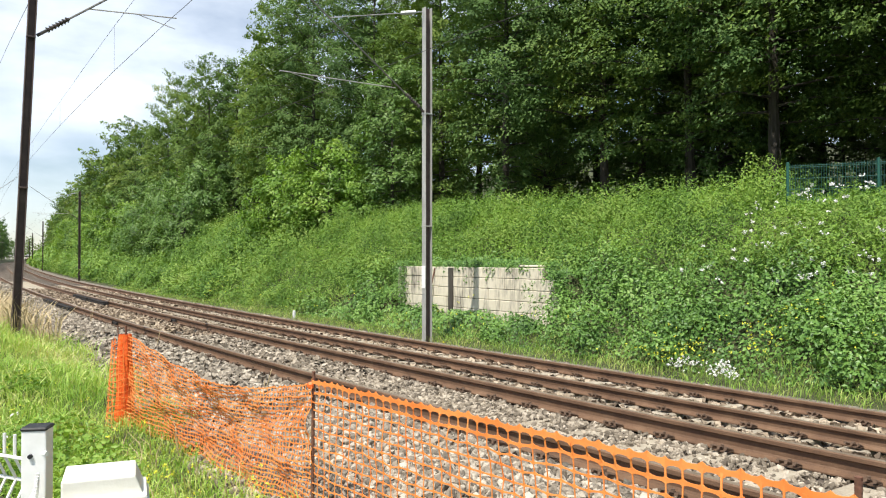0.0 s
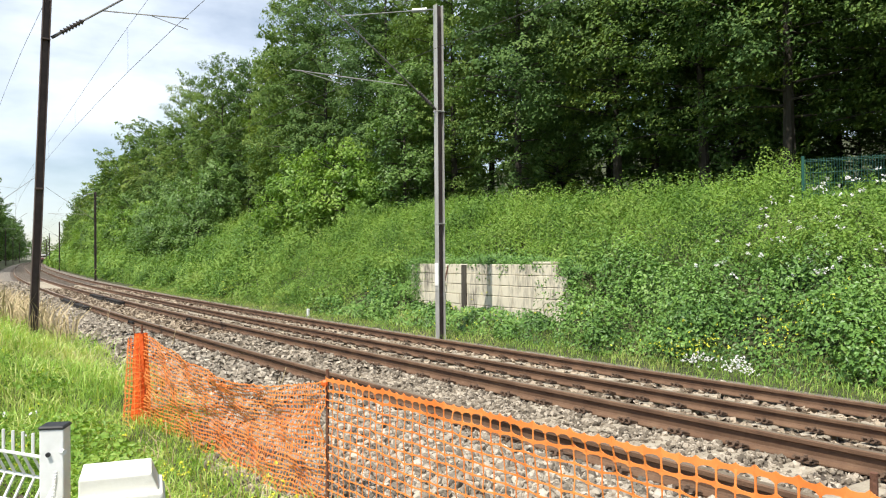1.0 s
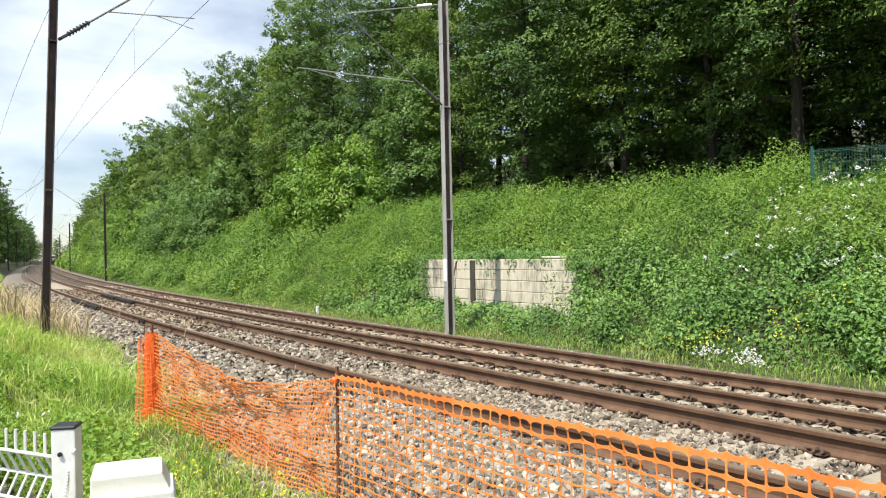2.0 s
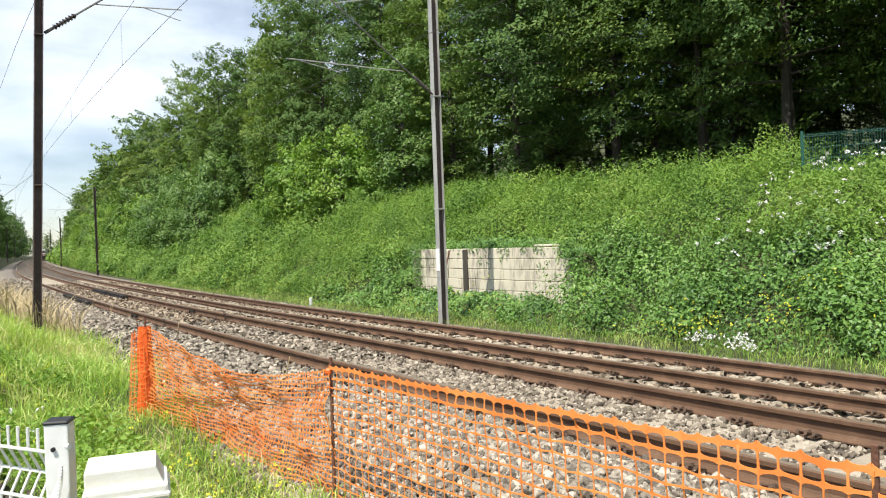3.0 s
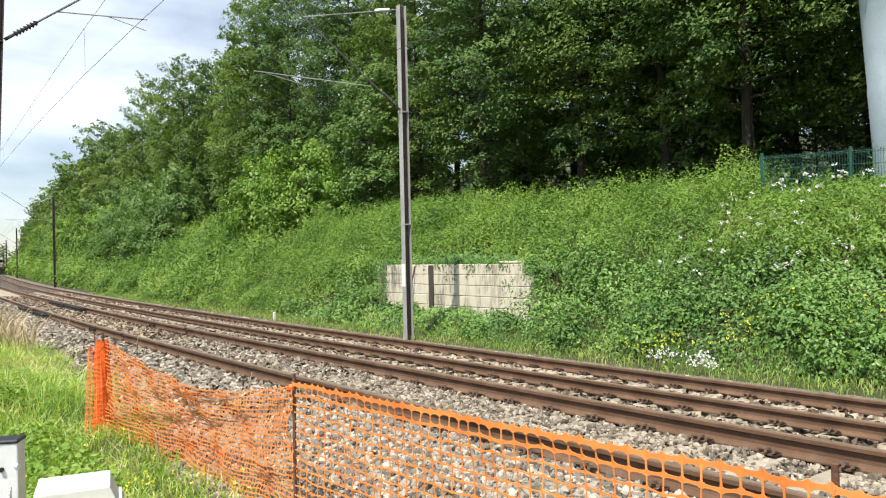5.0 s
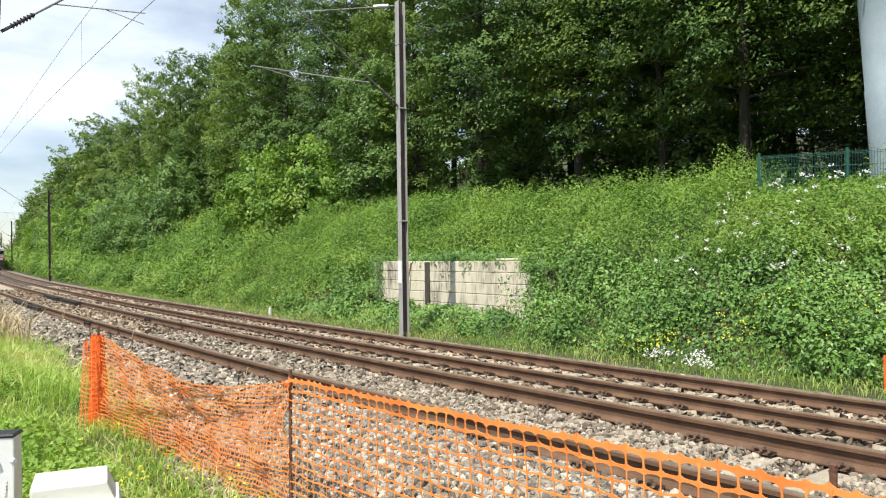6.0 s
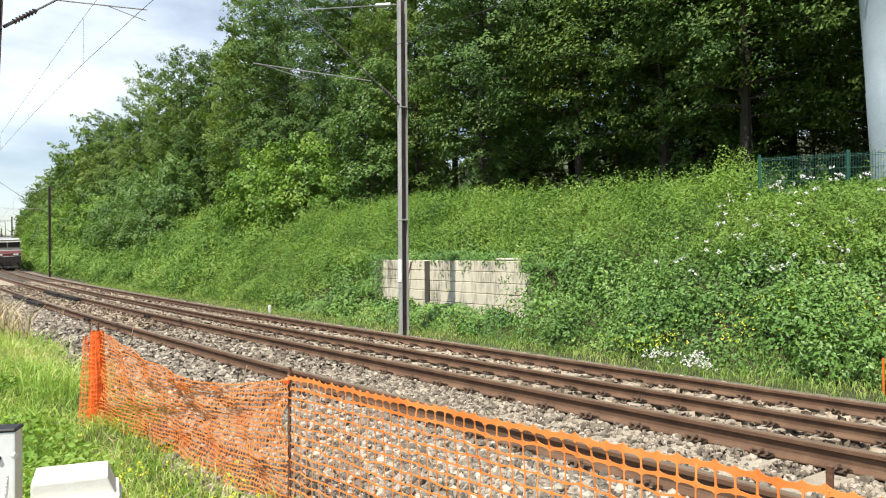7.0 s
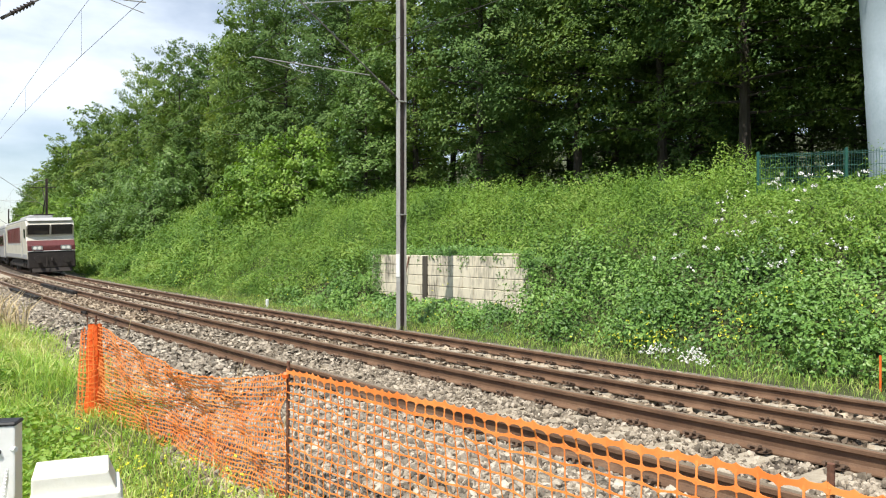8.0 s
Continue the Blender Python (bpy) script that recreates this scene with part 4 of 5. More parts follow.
def build_ivy():
    """Strands of ivy that hang over the edge of the old wall and creep in from its ends."""
    r = np.random.default_rng(66)
    pts = []
    for _ in range(90):
        y, drop = r.uniform(-0.6, 7.3), r.uniform(0.04, 0.20) + (r.uniform(0.2, 0.6) if r.uniform() < 0.16 else 0)
        for k in range(int(18 + drop * 60)):
            u = r.uniform()
            pts.append((14.3 + y + r.normal(0, 0.07), 8.42 + r.normal(0, 0.05) + 0.25 * (1 - u) * r.uniform(), 1.42 - u * (drop + 0.14) + r.normal(0, 0.03)))
    for _ in range(1300):
        u = r.uniform()
        pts.append((21.1 + r.normal(0, 0.22), 8.35 + r.normal(0, 0.08), -0.3 + 1.7 * u))
        pts.append((13.25 + 0.45 * u + r.normal(0, 0.16), 8.38 + r.normal(0, 0.1), -0.3 + 1.5 * u))
    p = np.array(pts)
    xyz = np.c_[line(p[:, 0], p[:, 1]), p[:, 2]]
    n = len(p)
    q = kites(xyz, r.normal(0, 0.5, (n, 3)) + np.array([-0.6, -0.5, 0.5]), 0.075 * r.uniform(0.6, 1.3, n), 0.055 * r.uniform(0.6, 1.2, n), r, up=0.6)
    mesh_thing("ivy_cover", leaf_mesh("ivy_cover", q, BRAMBLE_LEAF), "ivy and bramble strands hanging over the old wall", "ivy", kind="stuff")


build_ivy()


def build_tower():
    t = empty_thing("concrete_tower", pose(13.05, 19.1, 2.2), "pale blue-grey round concrete tower that widens upwards", "tower")
    bm = bmesh.new()
    prev = None
    for h in (0, 1.5, 3.4, 3.42, 5.6, 8.0, 11, 11.4, 14):
        rr = 1.32 + 0.055 * max(0.0, h - 1.5) - (0.012 if h == 3.42 else 0)
        ring = [bm.verts.new((rr * math.cos(a), rr * math.sin(a), h)) for a in np.linspace(0, 2 * math.pi, 48, endpoint=False)]
        if prev:
            for i in range(48):
                bm.faces.new((prev[i], prev[(i + 1) % 48], ring[(i + 1) % 48], ring[i]))
        prev = ring
    bm.faces.new(prev)
    part("shaft", bm, TOWER, t, smooth=True)
    part("bolt_plate", box(0.20, 0.16, 0.12, (-1.22, -0.78, 2.0), 0.01, turn=pose(0, 0, 0, 0, 0, 30)), GALV, t, "small metal bracket")


build_tower()


def build_green_fence():
    """Welded mesh panels between posts along the top of the bank."""
    for k in range(3):
        p0, p1 = Vector((8.60, 19.01, 0)), Vector((10.35, 18.1, 0))
        d = (p1 - p0)
        a = p0 + d * k
        zb = 2.85
        f = empty_thing("mesh_fence_panel", Matrix.Translation((a.x, a.y, zb)), "dark green welded wire fence panel above the bank", "fence", "green fence panels")
        part("post", box(0.06, 0.06, 1.25, (0, 0, 0.42), 0.006), GREEN_STEEL, f)
        n = 34
        for i in range(1, n):
            q = d * (i / n)
            part("upright_wire", rod((q.x, q.y, 0.0), (q.x, q.y, 0.98), 0.006, 4), GREEN_STEEL, f)
        for z in (0.1, 0.36, 0.62, 0.90, 0.94):
            part("cross_wire", rod((0, 0, z), (d.x, d.y, z), 0.006, 4), GREEN_STEEL, f)


build_green_fence()
# ---------------------------------------------------------------- orange net fence


def bars_mesh(name, segs, mat):
    """Moulded plastic strands, each (a, b, width, out), that widen where they meet."""
    a = np.array([s[0] for s in segs], float)
    b = np.array([s[1] for s in segs], float)
    w = np.array([s[2] for s in segs], float)[:, None]
    out = np.array([s[3] for s in segs], float)
    d = b - a
    d /= np.linalg.norm(d, axis=1, keepdims=True)
    side = np.cross(d, out)
    side /= np.linalg.norm(side, axis=1, keepdims=True)
    n = len(segs)
    stations = ((0.0, 2.0), (0.22, 1.05), (0.5, 0.85), (0.78, 1.05), (1.0, 2.0))
    v = np.empty((n, 20, 3))
    k = 0
    for u, wide in stations:
        for sx, sy in ((-1, -1), (1, -1), (1, 1), (-1, 1)):
            v[:, k] = a + (b - a) * u + side * w * 0.5 * wide * sx + out * 0.0018 * sy
            k += 1
    fc = [[0, 3, 2, 1], [16, 17, 18, 19]]
    for i in range(0, 16, 4):
        fc += [[i + j, i + (j + 1) % 4, i + 4 + (j + 1) % 4, i + 4 + j] for j in range(4)]
    f = (np.arange(n)[:, None, None] * 20 + np.array(fc)[None]).reshape(-1, 4)
    return poly_mesh(name, v.reshape(-1, 3), f, mat)


def net(p0, p1, us, tops, bottoms, cell, rows, seed, slack, strand=0.0085, band=False):
    """Strands of a plastic safety net hung between two posts."""
    r = np.random.default_rng(seed)
    p0, p1 = np.array(p0), np.array(p1)
    L = np.linalg.norm(p1 - p0)
    n = int(L / cell)
    across = np.array([-(p1 - p0)[1], (p1 - p0)[0], 0]) / L
    grid = np.empty((n + 1, rows + 1, 3))
    for i in range(n + 1):
        u = i / n
        zt, zb = np.interp(u, us, tops), np.interp(u, us, bottoms)
        for j in range(rows + 1):
            v = j / rows if not band else (0.0 if j == 0 else 0.075 + 0.925 * (j - 1) / (rows - 1))
            sag = slack * math.sin(math.pi * u) * math.sin(math.pi * v * 0.9)
            wob = slack * (0.35 * math.sin(9 * u + 5 * v) + 0.22 * math.sin(31 * u - 8 * v) + 0.15 * math.sin(23 * v + 17 * u)) + r.normal(0, 0.004)
            xy = p0 + (p1 - p0) * (u + slack * 0.06 * math.sin(12 * v + 7 * u))
            grid[i, j] = [*(xy + across[:2] * (sag + wob)), zt + (zb - zt) * v + r.normal(0, 0.004)]
    segs = []
    for i in range(n + 1):
        for j in range(rows + 1):
            if i < n:
                wide = strand * (0.85 if not band else 2.1 if j == 0 else 1.3 if j == 1 else 0.75)
                segs.append((grid[i, j], grid[i + 1, j], wide, across))
            if j < rows:
                segs.append((grid[i, j], grid[i, j + 1], strand * (0.8 if band and j == 0 else 0.55), across))
    return segs


def build_net_fence():
    f = empty_thing("safety_net_fence", Matrix(), "orange plastic safety net on rusty bars beside the ballast", "net fence")
    A, B, C = (-3.62, 8.70), (-0.92, 5.38), (1.33, 2.47)
    D = (C[0] + 2.3, C[1] - 2.97)
    segs = net(A, B, [0, 0.33, 0.65, 0.78, 0.9, 1], [0.62, 0.47, 0.40, 0.45, 0.53, 0.61], [-0.40, -0.40, -0.38, -0.36, -0.34, -0.33], 0.046, 24, 71, 0.085, 0.0105)
    part("slack_net", bars_mesh("slack_net", segs, NET), None, f, "sagging orange net")
    segs = net(B, C, [0, 0.5, 1], [0.625, 0.665, 0.705], [-0.33, -0.33, -0.32], 0.080, 15, 72, 0.02, 0.0115, True)
    part("taut_net", bars_mesh("taut_net", segs, NET), None, f, "taut orange net")
    segs = net(C, D, [0, 1], [0.705, 0.68], [-0.32, -0.32], 0.080, 15, 73, 0.02, 0.0115, True)
    part("taut_net", bars_mesh("taut_net", segs, NET), None, f, "taut orange net")
    # a rolled-up length of net round the end post
    bm = bmesh.new()
    prev = None
    r = np.random.default_rng(74)
    for k in range(46):
        z = -0.42 + 1.05 * k / 45
        flare = 1.25 - 0.45 * (k / 45)
        ring = []
        for i in range(22):
            a = 2 * math.pi * i / 22
            rr = 0.082 * flare * (1 + 0.10 * math.sin(5 * a + 1.3) + 0.10 * math.sin(3 * a + z * 9)) + (0.004 if i % 2 else -0.004) + r.normal(0, 0.0015)
            ring.append(bm.verts.new((A[0] + rr * math.cos(a), A[1] + rr * math.sin(a), z + r.normal(0, 0.003))))
        if prev:
            for i in range(22):
                bm.faces.new((prev[i], prev[(i + 1) % 22], ring[(i + 1) % 22], ring[i]))
        prev = ring
    part("rolled_net", bm, NET_RED, f, "net rolled round the end post")
    wrap = []
    for k in range(17):
        z, rad = -0.40 + 0.058 * k, 0.155 - 0.0036 * k
        for i in range(14):
            a0, a1 = 2 * math.pi * i / 14, 2 * math.pi * (i + 1) / 14
            p, q = (np.array([A[0] - 0.05 + rad * math.cos(t), A[1] + rad * math.sin(t), z + 0.02 * math.sin(2 * t + k)]) for t in (a0, a1))
            out = np.array([math.cos(a0), math.sin(a0), 0.0])
            wrap.append((p, q, 0.0075, out))
            wrap.append((p, p + np.array([0, 0, 0.058]) - out * 0.0036, 0.006, out))
    part("wrapped_net", bars_mesh("wrapped_net", wrap, NET), None, f, "loose orange net round the end post")
    for (x, y), top in ((A, 0.73), (B, 0.70), (C, 0.79), (D, 0.78)):
        part("steel_bar", rod((x, y, -0.5), (x + 0.01, y, top), 0.013, 7), REBAR, f, "rusty steel bar")
    part("steel_bar", rod((A[0] - 0.07, A[1], 0.5), (A[0] - 0.085, A[1], 0.72), 0.007, 6), REBAR, f)
    part("knot", box(0.05, 0.05, 0.05, (B[0] - 0.01, B[1], 0.60), 0.015), NET_RED, f)


build_net_fence()

# ---------------------------------------------------------------- white gate and box beside the camera


def mesh_panel(p0, p1, top, bottom, step, parent, peak):
    """White welded panel with a bent top edge."""
    a, b = Vector((*p0, 0)), Vector((*p1, 0))
    d = b - a
    n = max(2, int(d.length / step))
    out = Vector((d.y, -d.x, 0)).normalized()
    for i in range(n + 1):
        q = a + d * (i / n)
        bm = rod(q + Vector((0, 0, bottom)), q + Vector((0, 0, top - 0.16)), 0.0042, 6)
        rod(q + Vector((0, 0, top - 0.16)), q + out * 0.035 + Vector((0, 0, top - 0.10)), 0.0042, 6, bm)
        rod(q + out * 0.035 + Vector((0, 0, top - 0.10)), q + Vector((0, 0, top - 0.03)), 0.0042, 6, bm)
        rod(q + Vector((0, 0, top - 0.03)), q + Vector((0, 0, top + peak)), 0.0042, 6, bm)
        part("upright_rod", bm, WHITE_PAINT, parent)
    for z, o in ((top - 0.03, 0), (top - 0.16, 0), (top - 0.10, 0.035), (top - 0.36, 0), (top - 0.6, 0), (bottom + 0.05, 0)):
        part("cross_rod", rod(a + out * o + Vector((0, 0, z)), b + out * o + Vector((0, 0, z)), 0.0048, 6), WHITE_PAINT, parent)


def build_gate():
    g = empty_thing("white_wire_fence", Matrix(), "white coated wire fence with a square post and black cap", "fence")
    part("post", box(0.060, 0.060, 1.46, (-1.06, 2.0, 0.32), 0.004, segments=2, turn=pose(0, 0, 0, 0, 0, 10)), WHITE_PAINT, g)
    part("post_cap", box(0.066, 0.066, 0.010, (-1.06, 2.0, 1.053), 0.004, turn=pose(0, 0, 0, 0, 0, 10)), BLACK_PLASTIC, g, "black plastic cap")
    for z in (0.985, 0.80):
        part("bolt", rod((-1.06, 1.962, z), (-1.062, 1.972, z), 0.006, 8), BLACK_PLASTIC, g)
    part("hinge_knob", rod((-1.035, 1.98, 0.99), (-1.022, 1.975, 0.99), 0.007, 8), WHITE_PAINT, g)
    mesh_panel((-1.092, 2.0), (-2.45, 2.62), 1.0, -0.3, 0.04, g, 0.03)
    mesh_panel((-1.035, 1.955), (-0.872, 1.62), 0.945, -0.3, 0.03, g, 0.0)


build_gate()


def build_cabinet():
    c = empty_thing("meter_box", pose(-0.812, 1.84, -0.42, 0, 0, 22), "cream plastic meter box on the grass beside the fence", "meter box")
    part("body", box(0.188, 0.165, 1.36, (0, 0.0, 0.68), 0.006, segments=2), CREAM_PLASTIC, c)
    bm = box(0.176, 0.15, 0.05, (-0.003, 0.012, 1.378), 0.005, segments=2)
    for v in bm.verts:
        if v.co.z > 1.38 and v.co.x > 0:
            v.co.x -= 0.016
    part("lid", bm, CREAM_PLASTIC, c, "raised cream lid")
    part("rim", box(0.198, 0.175, 0.014, (0, 0, 1.335), 0.004), CREAM_PLASTIC, c)
    part("door", box(0.160, 0.008, 1.1, (0, -0.085, 0.72), 0.003), CREAM_PLASTIC, c)


build_cabinet()

# ---------------------------------------------------------------- grass on the near side


def build_near_grass():
    r = np.random.default_rng(81)

    def scatter(n, s0, s1, o0, o1):
        s, o = r.uniform(s0, s1, n), r.uniform(o0, o1, n)
        xy = line(s, o)
        keep = (xy[:, 1] > 1.35) & ~((s > 2.6) & (s < 7.2) & (o < -4.4 + 0.15 * np.sin(s * 9)) & (o > -6.3)) & ~((abs(xy[:, 0] + 0.785) < 0.12) & (abs(xy[:, 1] - 1.82) < 0.1))
        keep &= r.uniform(size=n) < np.clip((np.where(s > 8, -2.3, -2.62) - o) / 0.35, 0.0, 1)
        return s[keep], o[keep]

    for name, n, s0, s1, o0, o1, h0, h1 in (("meadow_grass", 42000, 1.0, 8, -7.2, -2.7, 0.10, 0.34), ("meadow_grass", 40000, 8, 18, -9.0, -2.3, 0.15, 0.48)):
        s, o = scatter(n, s0, s1, o0, o1)
        m = len(s)
        p = np.c_[line(s, o), ground_z(s, o) - 0.01]
        h = r.uniform(h0, h1, m) * (1 + 0.35 * waves(s, o, 0.8, 82)) * np.where((o > -3.5) & (s > 5) & (s < 10), 0.5, 1.0)
        q = blades(p, h, r.uniform(0.006, 0.015, m), r.uniform(0.2, 1.1, m), r)
        mesh_thing(name, leaf_mesh(name, q, GRASS), "long green meadow grass beside the ballast", "grass", kind="stuff")
    s, o = r.uniform(-9, 7, 15000), r.uniform(-13, -3.0, 15000)
    xy = line(s, o)
    keep = (xy[:, 1] < 1.55) & (np.hypot(xy[:, 0], xy[:, 1]) > 0.4)
    s, o, xy = s[keep], o[keep], xy[keep]
    m = len(s)
    mesh_thing("meadow_grass", leaf_mesh("meadow_grass", blades(np.c_[xy, ground_z(s, o)], r.uniform(0.06, 0.2, m), r.uniform(0.008, 0.02, m), r.uniform(0.2, 1.0, m), r), GRASS), "short trodden grass by the fence", "grass", kind="stuff")
    s, o = scatter(20000, 16, 90, -10, -2.8)
    m = len(s)
    p = np.c_[line(s, o), ground_z(s, o)]
    mesh_thing("meadow_grass", leaf_mesh("meadow_grass", blades(p, r.uniform(0.2, 0.6, m), r.uniform(0.02, 0.05, m), r.uniform(0.1, 0.8, m), r), GRASS), "long green grass along the near side of the line", "grass", kind="stuff")
    # broad-leaved weeds
    s, o = scatter(34000, 2.6, 12, -7.8, -3.5)
    keep = waves(s, o, 1.1, 83) > np.where(o < -4.3, -0.75, -0.1)
    s, o = s[keep], o[keep]
    m = len(s)
    p = np.c_[line(s, o), ground_z(s, o) + r.uniform(0.04, 0.34, m) * (1 + 0.9 * np.clip((-4.4 - o) / 0.8, 0, 1) * (1 + 0.5 * waves(s, o, 0.9, 86)))]
    q = kites(p, r.normal(0, 0.5, (m, 3)) + [0, 0, 1], r.uniform(0.04, 0.10, m), r.uniform(0.022, 0.06, m), r)
    mesh_thing("broad_weeds", leaf_mesh("broad_weeds", q, BUSH_LEAF), "low broad-leaved weeds in the grass", "weeds", kind="stuff")
    # dry straw-coloured stalks
    s, o = np.r_[r.uniform(15.5, 25, 1000), r.uniform(3.5, 7.5, 120)], np.r_[r.uniform(-3.9, -2.5, 1000), r.uniform(-3.6, -2.9, 120)]
    m = len(s)
    p = np.c_[line(s, o), ground_z(s, o)]
    q = blades(p, np.r_[r.uniform(0.6, 1.15, 1000), r.uniform(0.25, 0.5, 120)], np.r_[r.uniform(0.012, 0.028, 1000), r.uniform(0.005, 0.009, 120)], r.uniform(0.2, 0.7, m), r)
    mesh_thing("dry_grass", leaf_mesh("dry_grass", q, STRAW), "dry straw-coloured grass stalks at the foot of the mast", "grass", kind="stuff")

    def heads(n, s0, s1, o0, o1, rise):
        out = []
        for _ in range(n):
            a, b = r.uniform(s0, s1), r.uniform(o0, o1)
            out.append((a, b, float(ground_z(a, b)) + r.uniform(*rise), 0.02, 2))
        return out

    flower_patch("buttercup_flowers", heads(60, 2.8, 6.6, -3.6, -2.9, (0.18, 0.36)) + heads(25, 6, 12, -4.6, -3.0, (0.25, 0.45)), YELLOW_PETAL, "small yellow flowers in the grass by the net", 0.018, 84)
    flower_patch("daisy_flowers", heads(22, 4, 10, -6.2, -3.6, (0.25, 0.4)), WHITE_PETAL, "small white flowers in the grass", 0.028, 85)
    flower_patch("bindweed_flowers", heads(9, 5.5, 9.5, -5.6, -4.6, (0.45, 0.65)), WHITE_PETAL, "white bindweed flowers among the broad weeds", 0.06, 87)


build_near_grass()


MATT_BLACK = surface("matt_black", [(0.3, (0.006, 0.005, 0.005)), (0.7, (0.022, 0.018, 0.015))], scale=7, rough=1.0, bump=0.4)


def build_track_bits():
    """Rail joints, added black slabs along the rails, stalks between the stones, a trackside marker."""
    for s, o, z in ((19.4, -0.80, 0.0), (19.85, 0.70, -0.04)):
        t = empty_thing("rail_joint", along(s, o, z - 0.09), "dark bolted insulating joint on the rail", "rail joint", "rail joints")
        part("fishplate", box(0.05, 0.34, 0.11, (0, 0, 0), 0.01), MATT_BLACK, t)
        part("cable_loop", rod((-0.06, 0.1, -0.06), (-0.09, -0.1, 0.07), 0.02, 6), MATT_BLACK, t)
    # black slabs added for dark strips along the rails, no known fitting
    for s, o, z, ln in ((25.2, -0.93, -0.06, 2.6), (28.3, -0.93, -0.06, 3.2), (28.0, 0.56, -0.08, 3.2), (31.6, 0.56, -0.08, 3.4)):
        t = empty_thing("rail_slab", along(s, o, z), "long black slab lying against the rail", "trough", "black troughs")
        part("body", box(0.17, ln, 0.17, (0, ln / 2, -0.04), 0.02), MATT_BLACK, t)
        part("cover", box(0.20, ln * 0.96, 0.03, (0, ln / 2, 0.055), 0.01), MATT_BLACK, t)
    r = np.random.default_rng(91)
    for s, o, h in ((20.6, -1.15, 0.42), (14.2, -1.2, 0.40), (8.4, -1.55, 0.33), (6.0, -2.2, 0.42), (6.25, -2.25, 0.38)):
        z = float(ground_z(s, o)) - 0.02
        a, b = spot(s, o, z), spot(s - 0.06, o + 0.07, z + h)
        t = empty_thing("dry_stalk", Matrix.Translation(a), "dry pale plant stalk standing in the ballast", "stalk", "dry stalks")
        part("stem", rod((0, 0, 0), b - a, 0.008, 5, r2=0.004), STRAW, t)
        part("leaf", poly_mesh("leaf", blades(np.array([[0, 0, 0.02]]), np.array([h * 0.8]), np.array([0.014]), np.array([0.3]), r).reshape(-1, 3), [[0, 1, 2, 3]], STRAW), None, t)
    t = empty_thing("orange_stake", along(4.6, 6.4, -0.62), "short orange plastic stake beside the far rail", "stake")
    part("stake", box(0.03, 0.03, 0.55, (0.17, 0, 0.275), 0.006), NET_RED, t)
    t = empty_thing("trackside_marker", along(25.25, 6.3, -0.66), "small white concrete marker stone on the verge", "marker")
    part("stone", box(0.10, 0.08, 0.30, (0, 0, 0.15), 0.03, segments=2), WHITE_PAINT, t)


build_track_bits()

# ---------------------------------------------------------------- train
CREAM = surface("cream_coach_paint", [(0.2, (0.40, 0.37, 0.31)), (0.5, (0.55, 0.52, 0.44)), (0.8, (0.64, 0.61, 0.54))], scale=1.2, rough=0.4, bump=0.03, fine=30)
MAROON = surface("maroon_paint", [(0.2, (0.075, 0.017, 0.019)), (0.6, (0.145, 0.033, 0.033))], scale=1.5, rough=0.4, bump=0.03, fine=30)
GREY_PAINT = surface("grey_coach_paint", [(0.2, (0.22, 0.22, 0.23)), (0.6, (0.32, 0.32, 0.33))], scale=1.2, rough=0.45, bump=0.03, fine=30)
SILVER = surface("silver_roof", [(0.2, (0.40, 0.40, 0.40)), (0.6, (0.55, 0.55, 0.55))], scale=1.2, rough=0.5, metal=0.3, bump=0.05, fine=30)
UNDER = surface("dark_running_gear", [(0.2, (0.014, 0.012, 0.011)), (0.6, (0.036, 0.028, 0.025))], scale=4, rough=0.8, bump=0.2)
GLASS = surface("dark_cab_glass", [(0.3, (0.012, 0.014, 0.016)), (0.7, (0.03, 0.033, 0.035))], scale=2, rough=0.08, bump=0)
LAMP = node_mat("headlamp_glow")[0]
LAMP.node_tree.nodes["Principled BSDF"].inputs["Emission Color"].default_value = (1, 0.93, 0.78, 1)
LAMP.node_tree.nodes["Principled BSDF"].inputs["Emission Strength"].default_value = 0.15
LAMP.node_tree.nodes["Principled BSDF"].inputs["Base Color"].default_value = (0.7, 0.7, 0.66, 1)


def shell(profile, x0, x1, bevel=0.04):
    """Side profile of (y, z) points, extruded across from x0 to x1."""
    bm = bmesh.new()
    a = [bm.verts.new((x0, y, z)) for y, z in profile]
    b = [bm.verts.new((x1, y, z)) for y, z in profile]
    n = len(profile)
    bm.faces.new(a)
    bm.faces.new(b[::-1])
    for i in range(n):
        bm.faces.new((a[i], b[i], b[(i + 1) % n], a[(i + 1) % n]))
    bmesh.ops.recalc_face_normals(bm, faces=bm.faces)
    if bevel:
        bmesh.ops.bevel(bm, geom=list(bm.edges), offset=bevel, segments=2, affect="EDGES", profile=0.5)
    return bm


def bogie(parent, y, axles):
    b = part("bogie", box(2.3, 3.4, 0.35, (0, 0, 0.75), 0.05), UNDER, parent, at=pose(0, y, 0))
    for side in (-1, 1):
        part("side_frame", box(0.14, 3.5, 0.42, (side * 1.12, 0, 0.68), 0.06), UNDER, b)
    for a in axles:
        for side in (-1, 1):
            bm = rod((side * 0.70, a, 0.57), (side * 0.83, a, 0.57), 0.57, 24)
            part("wheel", bm, UNDER, b)
        for side in (-1, 1):
            part("axle_box", box(0.2, 0.34, 0.34, (side * 1.2, a, 0.57), 0.05), UNDER, b)
    return b


